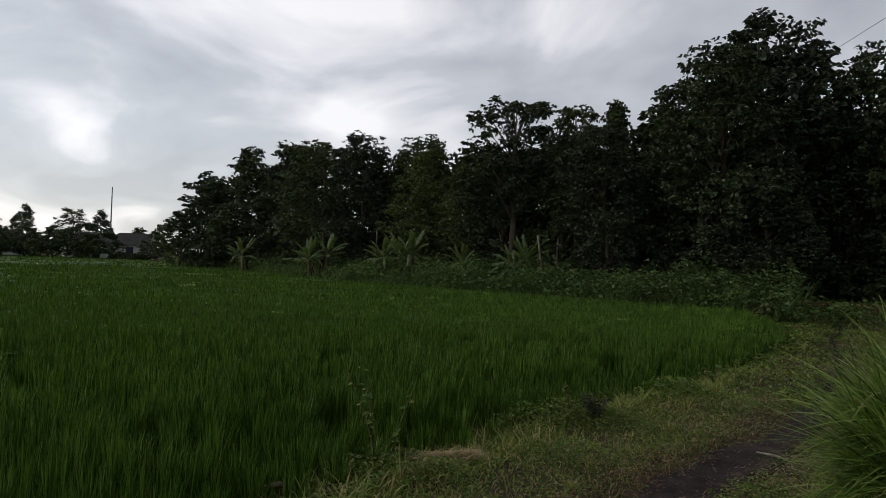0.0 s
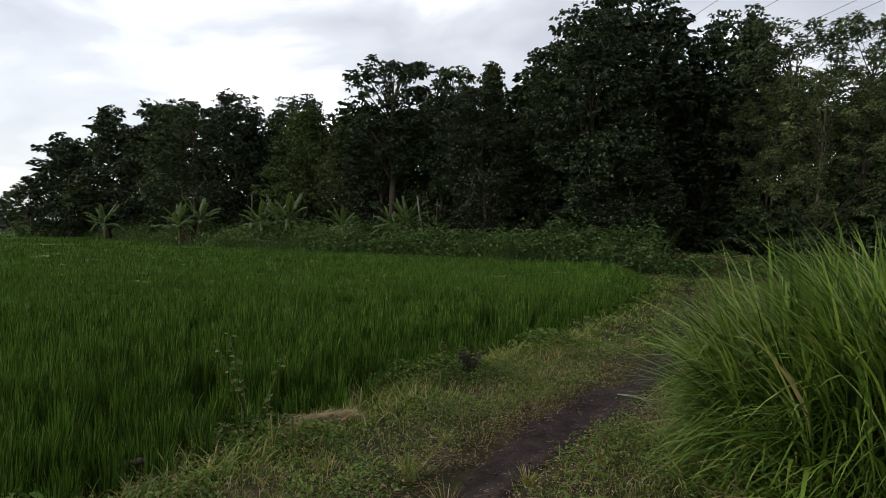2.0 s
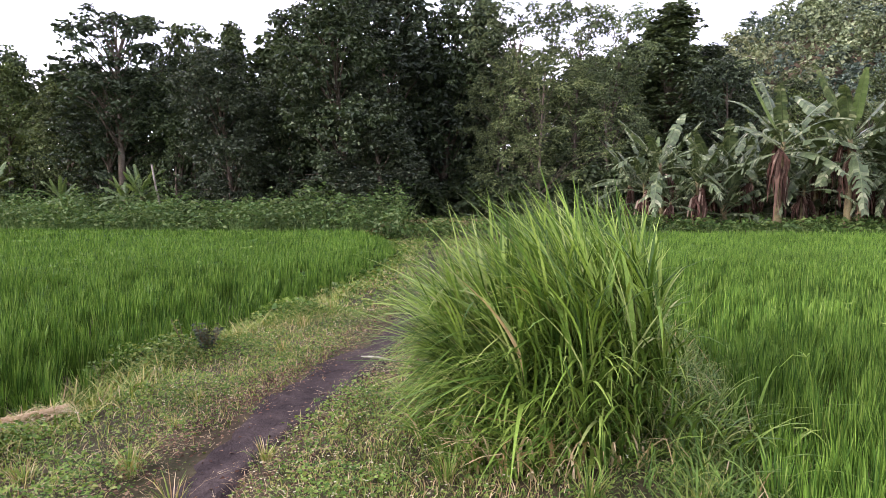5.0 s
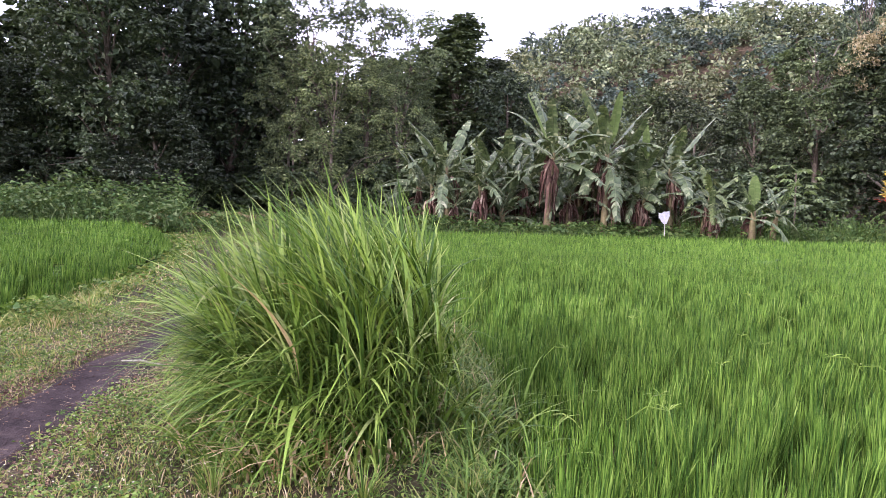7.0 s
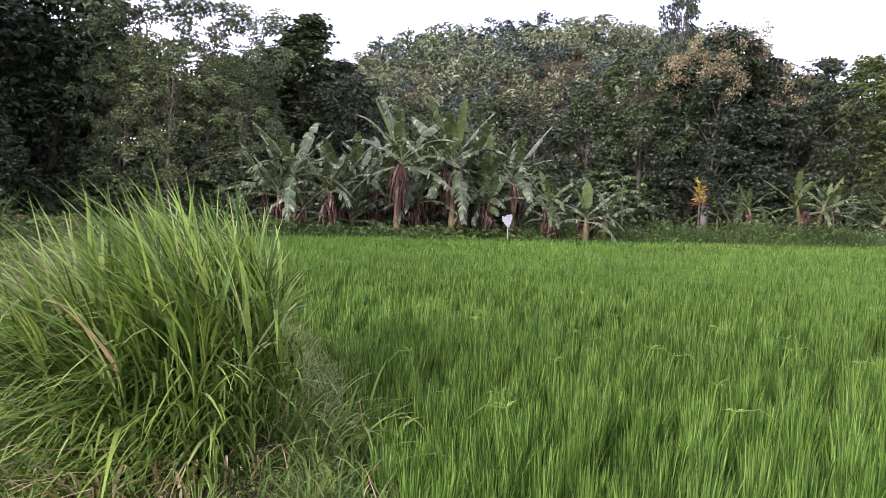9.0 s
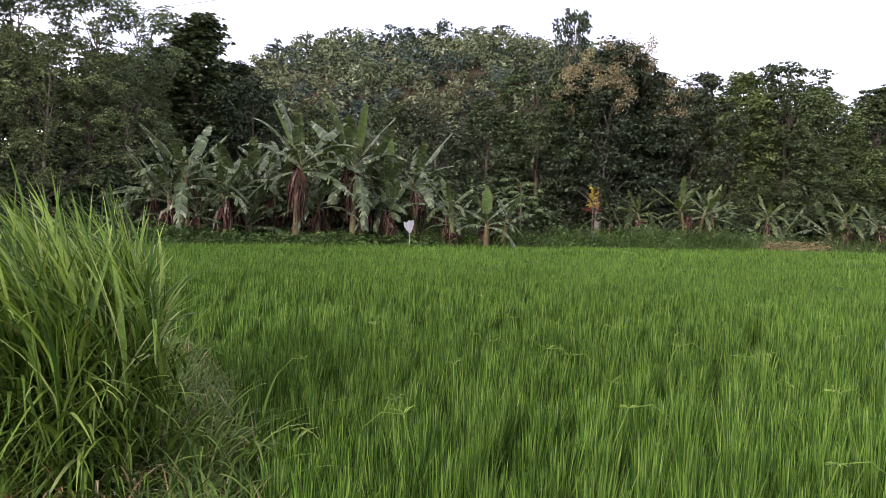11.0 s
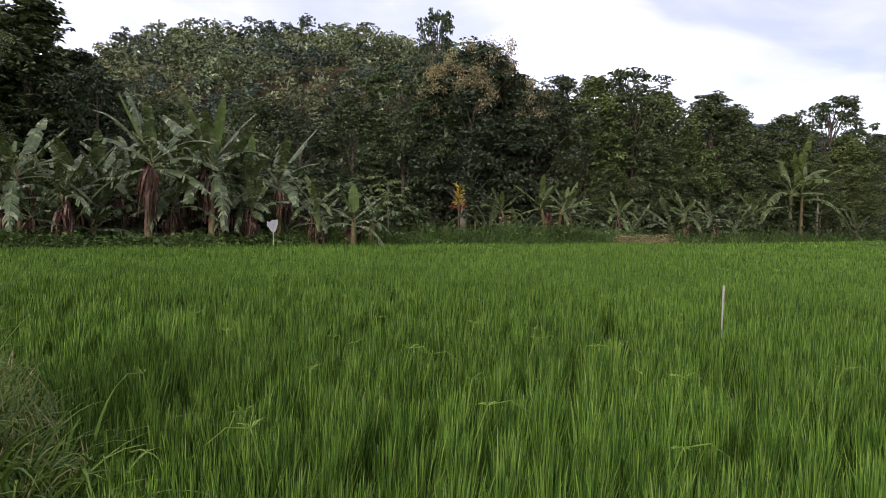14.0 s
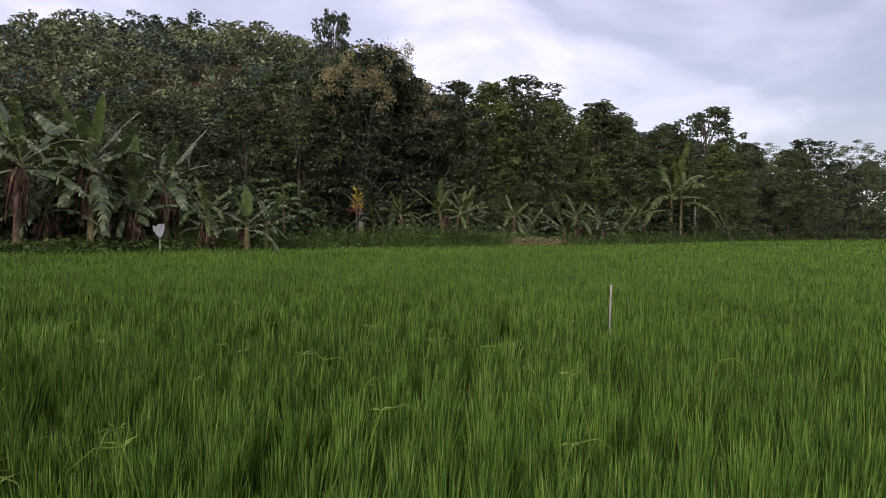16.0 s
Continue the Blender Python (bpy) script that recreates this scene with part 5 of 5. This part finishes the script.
    blades(green, rng, np.column_stack([fx, fy, land(fx, fy) + rng.uniform(-0.02, 0.55, m)]), hh, rng.uniform(0.010, 0.024, m), o * (hh * rng.uniform(0.6, 1.1, m))[:, None], hh * rng.uniform(0.5, 1.2, m), 7)
    # long bent blades at the eastern foot
    m = 120
    fx, fy = rng.normal(3.4, 0.26, m), rng.normal(2.7, 0.26, m)
    o = unit(np.column_stack([rng.normal(0.5, 0.7, m), rng.normal(-0.6, 0.6, m), 0 * fx]))
    hh = rng.uniform(0.35, 0.75, m)
    blades(green, rng, np.column_stack([fx, fy, land(fx, fy) - 0.02]), hh, rng.uniform(0.014, 0.028, m), o * (hh * rng.uniform(0.4, 0.9, m))[:, None], hh * rng.uniform(0.3, 0.9, m), 7)
    tagged(stems.link("culm_stand", M_TALL, clump), kind="stuff")
    tagged(green.link("foliage", M_TALL, clump), kind="stuff")
    tagged(dry.link("dry_foliage", M_DRY, clump, "straw-coloured dead blades"), kind="stuff")


make_clump()


# ---- small things ----
def make_stake():
    s = Soup()
    k = np.linspace(0, 1, 8)
    tube(s, np.column_stack([7.52 + 0.03 * k, -1.26 - 0.02 * k, PADDY_Z - 0.2 + 1.08 * k]), 0.010 + 0.002 * np.sin(k * 40), 7)
    ob = s.link("bamboo_stake", M_BAMBOO, smooth=True)
    tagged(ob, "pale weathered bamboo stake standing in the rice", "stake")


make_stake()


def make_scarer():
    x, y = polar(-65.3, 23.3)
    z = float(land(x, y))
    t = thing("bird_scarer", "white plastic sheet tied on a thin pole at the paddy's edge", "bird scarer", at=(x, y, z))
    s = Soup()
    tube(s, [(0, 0, -0.2), (0.01, 0, 0.5), (0.0, 0.02, 1.15)], [0.018, 0.017, 0.015], 7)
    s.link("pole", M_BAMBOO, t, smooth=True)
    s = Soup()
    rng = np.random.default_rng(6)
    pts = []
    for i in range(7):
        for j in range(5):
            u, v = j / 4 - 0.5, i / 6
            w = 0.08 + 0.20 * min(1, v * 1.6)
            pts.append((-0.35 * u * w / 0.4 * 1.0, 0.9 * u * w + 0.05 * v, 0.86 + 0.36 * v + 0.05 * rng.normal() * v - 0.10 * u * v))
    f = [(i * 5 + j, i * 5 + j + 1, i * 5 + j + 6, i * 5 + j + 5) for i in range(6) for j in range(4)]
    s.add(pts, f)
    sheet = s.link("sheet", M_BAG, t, "crumpled white plastic sheet")
    sheet.modifiers.new("thickness", "SOLIDIFY").thickness = 0.01


make_scarer()


def make_weed(at, height, n, seed, label, material=None):
    rng = np.random.default_rng(seed)
    t = thing("weed", label, "weed", at=at)
    l_ = Soup()
    for i in range(max(2, n // 6)):
        s = Soup()
        a = rng.random() * 6.28
        top = np.array([math.cos(a) * height * 0.35, math.sin(a) * height * 0.35, height * rng.uniform(0.7, 1.0)])
        mid = top * 0.5 + [0, 0, 0.06 * height]
        tube(s, [(0, 0, -0.03), mid, top], [0.006, 0.004, 0.002], 5)
        s.link("stem", M_STEM, t)
        k = rng.uniform(0.3, 1, 11)[:, None]
        p = k * top
        b = rng.random(11) * 6.28
        way = np.column_stack([np.cos(b), np.sin(b), rng.uniform(-0.1, 0.5, 11)])
        q = rng.uniform(0.04, 0.08, 11) * max(0.7, height * 1.4)
        leaves(l_, rng, p, way, q, q * 0.27, 0.2)
    l_.link("foliage", material or M_HERB, t)


make_weed((-0.45, 4.95, PADDY_Z), 0.80, 18, 1, "tall leafy weed growing at the edge of the rice")
make_weed((1.4, 6.45, 0.0), 0.32, 190, 2, "dark bushy weed at the edge of the track's verge", M_DARK)
make_weed((1.25, 6.75, 0.0), 0.36, 40, 3, "bushy green weed at the edge of the rice")
make_weed((0.5, 6.0, 0.0), 0.22, 26, 4, "leafy green weed on the verge")


def make_tuft(x, y, height, n, seed, label, mats=(None, None)):
    rng = np.random.default_rng(seed)
    t = thing("grass_tuft", label, "grass tuft", "grass tufts by the track", at=(x, y, float(land(x, y))))
    for share, mat, name in ((0.7, mats[0] or M_SHORT, "foliage"), (0.3, mats[1] or M_DRY, "dry_foliage")):
        m = int(n * share)
        s = Soup()
        a = rng.random(m) * 2 * np.pi
        h = height * rng.uniform(0.4, 1.05, m)
        o = np.column_stack([np.cos(a), np.sin(a), 0 * a])
        base = o * (0.05 * rng.random(m))[:, None] - [0, 0, 0.01]
        blades(s, rng, base, h, rng.uniform(0.004, 0.008, m), o * (h * rng.uniform(0.15, 0.9, m))[:, None], h * rng.uniform(0.05, 0.35, m), 3)
        tagged(s.link(name, mat, t), kind="stuff")


for i, (x, y, h, n) in enumerate([(0.52, 3.94, 0.24, 90), (1.2, 3.8, 0.16, 70), (0.67, 3.49, 0.22, 40), (1.05, 5.0, 0.2, 60), (0.85, 4.6, 0.14, 60), (-0.3, 4.55, 0.3, 40), (2.0, 6.2, 0.2, 80), (2.6, 7.4, 0.25, 80), (3.2, 8.1, 0.28, 90), (1.75, 4.05, 0.13, 50), (0.05, 4.1, 0.16, 60), (-0.2, 3.6, 0.14, 60), (1.9, 3.0, 0.3, 60), (2.35, 2.45, 0.28, 80), (2.75, 2.15, 0.3, 80), (3.3, 2.6, 0.34, 90), (3.8, 3.1, 0.36, 90), (4.4, 3.8, 0.36, 90), (2.2, 1.75, 0.26, 80), (2.6, 1.75, 0.3, 70), (5.1, 4.6, 0.4, 90)]):
    make_tuft(x, y, h, n, 600 + i, "yellowish tuft of grass beside the track" if i < 12 else "loose tuft of green grass by the rice", (None, None) if i < 12 else (M_HERB, M_SHORT))


def make_slab():
    """A pale mat of dried straw at the edge of the rice."""
    rng = np.random.default_rng(15)
    s = Soup()
    nu, nv = 15, 7
    v = []
    for i in range(nu):
        for j in range(nv):
            u, w = i / (nu - 1) - 0.5, j / (nv - 1) - 0.5
            edge = max(0, 1 - (2 * abs(u)) ** 3) * max(0, 1 - (2 * abs(w)) ** 3)
            v.append((0.02 + 0.36 * u * 0.92 - 0.11 * w * (1 - 2.4 * u * u) * 0.4 + 0.010 * rng.normal(), 5.06 + 0.36 * u * 0.38 + 0.11 * w * (1 - 2.4 * u * u) * 0.92 + 0.010 * rng.normal(), 0.012 + 0.035 * edge + 0.016 * rng.normal()))
    s.add(v, [(i * nv + j, (i + 1) * nv + j, (i + 1) * nv + j + 1, i * nv + j + 1) for i in range(nu - 1) for j in range(nv - 1)])
    ob = s.link("straw_mat", M_STRAW)
    ob.modifiers.new("thickness", "SOLIDIFY").thickness = 0.02
    tagged(ob, "pale mat of dried straw at the rice's edge", "straw")
    n = 900
    u, w = rng.uniform(-0.56, 0.56, n), rng.normal(size=n) * 0.3
    b = np.column_stack([0.02 + 0.40 * u * 0.92 - 0.12 * w * 0.4, 5.06 + 0.40 * u * 0.38 + 0.12 * w * 0.92, 0.05 + 0.05 * np.clip(1 - w * w * 3, 0, 1) * rng.random(n)])
    a = np.radians(22) + rng.normal(size=n) * 0.5 + np.pi * (rng.random(n) < 0.5)
    lie = rng.uniform(0.06, 0.16, n)
    s = Soup()
    blades(s, rng, b, lie * rng.uniform(0.0, 0.3, n), rng.uniform(0.004, 0.008, n), np.column_stack([np.cos(a), np.sin(a), 0 * a]) * lie[:, None], lie * 0.15, 2)
    tagged(s.link("loose_straw", M_DRY, ob, "loose dry stalks"), kind="stuff")


make_slab()


def make_stick():
    s = Soup()
    tube(s, [(2.50, 5.52, 0.06), (2.58, 5.38, 0.075), (2.69, 5.22, 0.055)], [0.006, 0.009, 0.005], 5)
    tagged(s.link("dry_stick", M_STRAW, smooth=True), "pale dry stick lying across the track", "stick")


make_stick()


def make_stalk(x, y, way, length, seed):
    """A bent pale grass stalk with a small seed spray, leaning out of the rice."""
    rng = np.random.default_rng(seed)
    t = thing("grass_stalk", "pale bent grass stalk leaning out of the rice", "grass stalk", "bent stalks in the rice", at=(x, y, PADDY_Z))
    s = Soup()
    o = np.array([math.cos(radians(way)), math.sin(radians(way)), 0])
    pts = [np.array([0, 0, 0.0]), np.array([0, 0, 0.42]) + o * 0.05, np.array([0, 0, 0.60]) + o * length * 0.35, np.array([0, 0, 0.62]) + o * length * 0.7, np.array([0, 0, 0.56]) + o * length]
    tube(s, pts, [0.004, 0.004, 0.0035, 0.003, 0.0015], 5)
    s.link("stalk", M_TALL, t)
    s = Soup()
    a = rng.random(9) * 6.28
    w = np.column_stack([np.cos(a), np.sin(a), rng.uniform(0, 0.8, 9)])
    leaves(s, rng, np.repeat([pts[2]], 9, 0), w, rng.uniform(0.04, 0.10, 9), rng.uniform(0.0025, 0.004, 9), 0.2)
    tagged(s.link("seed_spray", M_TALL, t), kind="stuff")


for i, (x, y, w, l) in enumerate([(3.78, 0.62, -70, 0.32), (4.37, 1.62, -160, 0.25), (4.2, 0.70, -20, 0.3), (3.3, 1.35, 140, 0.3), (4.05, 2.4, 170, 0.3), (5.6, 0.5, -60, 0.35), (5.1, 1.3, -110, 0.3), (3.4, -0.2, -80, 0.3), (4.6, -0.4, -50, 0.3), (6.2, 1.0, -30, 0.3), (7.5, 2.5, 20, 0.3), (5.2, -1.4, -90, 0.3)]):
    make_stalk(x, y, w, l, 900 + i)
rng_s = np.random.default_rng(71)
for i in range(20):
    r_, a_ = rng_s.uniform(3.2, 8.5), math.radians(rng_s.uniform(-8, 34))
    make_stalk(0.5 + r_ * math.cos(a_), r_ * math.sin(a_), rng_s.uniform(0, 360), rng_s.uniform(0.14, 0.34), 950 + i)


# ---- single plants and posts along the far edge ----
def make_papaya():
    x, y = polar(-74.4, 27.5)
    rng = np.random.default_rng(3)
    t = thing("papaya_plant", "slender young papaya plant with lobed pale green leaves", "papaya plant", at=(x, y, float(land(x, y))))
    s = Soup()
    tube(s, [(0, 0, -0.1), (0.03, 0, 1.1), (0.0, 0.04, 2.4)], [0.035, 0.03, 0.02], 7)
    s.link("trunk", M_BARK, t, smooth=True)
    for i in range(15):
        a = i * 2.4
        z = 1.0 + 1.45 * (i + 1) / 15
        o = np.array([math.cos(a), math.sin(a), 0])
        s = Soup()
        end = np.array([0, 0, z + 0.2]) + o * rng.uniform(0.45, 0.7)
        tube(s, [(0, 0, z), np.array([0, 0, z + 0.2]) + o * 0.25, end], [0.012, 0.009, 0.006], 4)
        b = a + np.linspace(-1.5, 1.5, 7)
        leaves(s, rng, np.repeat([end], 7, 0), np.column_stack([np.cos(b), np.sin(b), np.full(7, -0.25)]), np.full(7, 0.3), np.full(7, 0.06), 0.2)
        s.link("leaf", M_BANANA_Y, t)


make_papaya()


def make_croton():
    x, y = polar(-80.2, 34.2)
    rng = np.random.default_rng(4)
    t = thing("croton_shrub", "slim shrub with bright yellow and red leaves", "shrub", at=(x, y, float(land(x, y))))
    s = Soup()
    tube(s, [(0, 0, -0.1), (0.02, 0, 1.0), (0, 0, 1.9)], [0.045, 0.04, 0.025], 7)
    s.link("trunk", M_BARK, t, smooth=True)
    for n, z0, z1, r, mat, name in ((110, 1.7, 2.7, 0.2, M_YELLOW, "yellow_foliage"), (26, 1.4, 1.8, 0.35, M_RED, "red_foliage")):
        s = Soup()
        a = rng.random(n) * 6.28
        o = np.column_stack([np.cos(a), np.sin(a), rng.uniform(0.2, 1.4, n)])
        pos = np.column_stack([np.cos(a) * r * rng.random(n), np.sin(a) * r * rng.random(n), rng.uniform(z0, z1, n)])
        leaves(s, rng, pos, o, rng.uniform(0.15, 0.3, n), rng.uniform(0.03, 0.05, n), 0.3)
        tagged(s.link(name, mat, t), kind="stuff")


make_croton()


def make_post(name, label, category, base, top, r, mat):
    s = Soup()
    b, e = np.array(base, float), np.array(top, float)
    tube(s, [b, b * 0.66 + e * 0.34 + [0.02, 0, 0], b * 0.33 + e * 0.67 - [0.02, 0.01, 0], e], [r, r * 0.95, r * 0.85, r * 0.7], 7)
    tagged(s.link(name, mat, smooth=True), label, category)


def place(az, d, z):
    x, y = polar(az, d)
    return (x, y, float(land(x, y)) + z)


make_post("dead_tree", "pale leaning dead trunk before the dark woods", "tree trunk", place(-7.9, 30.0, -0.1), place(-7.1, 30.0, 2.6), 0.05, M_PALEBARK)
make_post("wooden_post", "pale wooden post standing below the trees", "post", place(-107.45, 53.0, -0.1), place(-107.4, 53.0, 3.1), 0.07, M_PALEBARK)
for i, az in enumerate([-8.8, -10.3, -10.9, -12.4, -13.3, 0.7, -2.6, 6.3, -30.5, -31.2]):
    make_post("slender_trunk", "slender pale trunk standing in the shade of the woods", "tree trunk", place(az, (36.5 if az > -5 else 31.5 if az > -20 else 33) + (i % 3), -0.1), place(az + 0.15 * (i % 2), (36.5 if az > -5 else 31.5 if az > -20 else 33) + (i % 3), 2.6 + 0.3 * (i % 3)), 0.05, M_BARK)


def make_straw_bank(name, pts, width, height, seed, label):
    """A low ridge of cut grass and straw."""
    rng = np.random.default_rng(seed)
    c, way = along(pts, 0.15)
    n = 2600
    i = rng.integers(0, len(c), n)
    d = rng.normal(size=n) * width * 0.35
    nrm = np.stack([-way[:, 1], way[:, 0]], 1)
    q = c[i] + nrm[i] * d[:, None]
    z = land(q[:, 0], q[:, 1]) + height * np.exp(-((d / width) ** 2) * 3) * rng.random(n)
    a = rng.random(n) * 6.28
    s = Soup()
    L_ = rng.uniform(0.2, 0.5, n)
    blades(s, rng, np.column_stack([q, z]), L_ * 0.2, rng.uniform(0.02, 0.05, n), np.column_stack([np.cos(a), np.sin(a), 0 * a]) * L_[:, None], L_ * 0.2, 2)
    tagged(s.link(name, M_DRY), label, "straw", kind="stuff")


make_straw_bank("straw_bank", [(9.4, 21.2), (10.6, 22.0), (12.2, 21.9), (13.6, 20.6)], 0.6, 0.4, 1, "low bank of cut dry grass at the bund's end")
make_bank("bank_weeds", [(32.6, -1.5), (35.6, -4.6)], 2.2, 0.9, 2200, 8, "dull green weeds behind a heap of straw", offset=1.0, leafy=0.4, material=M_BANK)
make_straw_bank("straw_bank", [(32.6, -1.8), (33.8, -3.0), (35.2, -4.5)], 0.9, 0.75, 2, "heap of pale dry straw bordering the paddy")


# ---- village far in the west ----
def make_house(x, y, turn, w, d, h, label):
    t = thing("house", label, "house", "village houses", at=(x, y, float(land(x, y))), turn=turn)
    s = Soup()
    box(s, -w / 2, w / 2, -d / 2, d / 2, 0, h)
    s.link("wall", M_WALL, t)
    s = Soup()
    e = 0.7
    v = [(-w / 2 - e, -d / 2 - e, h - 0.2), (w / 2 + e, -d / 2 - e, h - 0.2), (w / 2 + e, d / 2 + e, h - 0.2), (-w / 2 - e, d / 2 + e, h - 0.2), (-w / 2 + d * 0.3, 0, h + d * 0.30), (w / 2 - d * 0.3, 0, h + d * 0.30)]
    s.add(v, [(0, 1, 5, 4), (2, 3, 4, 5), (3, 2, 1, 0)])
    s.f += [[1, 2, 5], [3, 0, 4]]
    s.link("roof", M_ROOF, t)
    for k in range(3):
        s = Soup()
        cx = (k - 1) * w * 0.3
        box(s, cx - 0.6, cx + 0.6, -d / 2 - 0.04, -d / 2 + 0.05, 0.0 if k == 1 else 0.9, 2.1)
        s.link("door" if k == 1 else "window", M_GLASS, t)


for az, d, turn, w, dd, h, lab in [(25.5, 136, 20, 8.0, 6.5, 2.7, "low village house with a dark tiled roof and white walls"), (28.2, 130, 40, 8, 6, 2.9, "small white-walled house among the village trees"), (34.0, 135, 30, 9, 6, 2.9, "white-walled village house behind shrubs")]:
    make_house(*polar(az, d), turn, w, dd, h, lab)
for kind, az, d, h, w in [("far", 35, 150, 8.5, 1.2), ("far", 32.4, 150, 9.6, 0.8), ("open", 29.4, 140, 9.0, 1.2), ("far", 27.6, 140, 8.8, 0.8), ("far", 30.8, 145, 6.0, 1.5), ("far", 25.0, 150, 6.0, 1.5), ("far", 23.8, 150, 5.5, 1.5), ("far", 28.5, 128, 3.6, 1.6), ("far", 31.5, 130, 3.4, 1.8), ("far", 34.5, 128, 3.4, 1.8), ("far", 38, 150, 8, 1.4)]:

    plant(kind, az, d, h, w, group="village trees")
hedge = []
for i in range(34):
    a_ = 22.8 + 0.42 * i
    x, y = polar(a_, 116 + 4 * (i % 3))
    low_ = 24.2 < a_ < 26.8
    hedge.append((x, y, 0.0, rng_b.uniform(0.8, 1.4) if low_ else rng_b.uniform(2.6, 6.0), rng_b.uniform(0.7, 1.2) if low_ else rng_b.uniform(1.8, 2.8)))
leafy_masses("hedge", hedge, M_DARK, rng_b, "dark green hedge before the village houses", "shrubs", 16, 9, 0.42, 0.34)


def make_mast():
    x, y = polar(27.0, 165)
    s = Soup()
    tube(s, [(x, y, 0), (x, y, 8), (x, y, 15.6)], [0.2, 0.16, 0.1], 7)
    tagged(s.link("radio_mast", M_STEEL), "slender grey steel mast behind the village", "mast")


make_mast()


# ---- power line crossing behind the woods ----
def make_cables():
    for i, (x, z) in enumerate([(24.0, 16.0), (27.7, 16.0), (32.5, 16.0), (34.1, 16.0), (39.8, 16.0)]):
        k = np.linspace(0, 1, 41)
        y = -70 + 290 * k
        s = Soup()
        tube(s, np.column_stack([x + 0.06 * (y - 42), y, z + 0 * k]), np.full(41, 0.016), 5)
        tagged(s.link("power_cable", M_CABLE), "thin dark power cable strung high above the woods", "cable", "power cables")


make_cables()


def make_log():
    """A short dark rotten branch at the rice's edge."""
    s = Soup()
    tube(s, [(-1.30, 4.24, -0.02), (-1.18, 4.28, 0.03), (-1.05, 4.33, 0.05), (-0.96, 4.35, 0.03)], [0.012, 0.02, 0.022, 0.010], 7)
    tagged(s.link("dead_branch", M_BARK, smooth=True), "short dark dead branch lying at the rice's edge", "branch")


make_log()
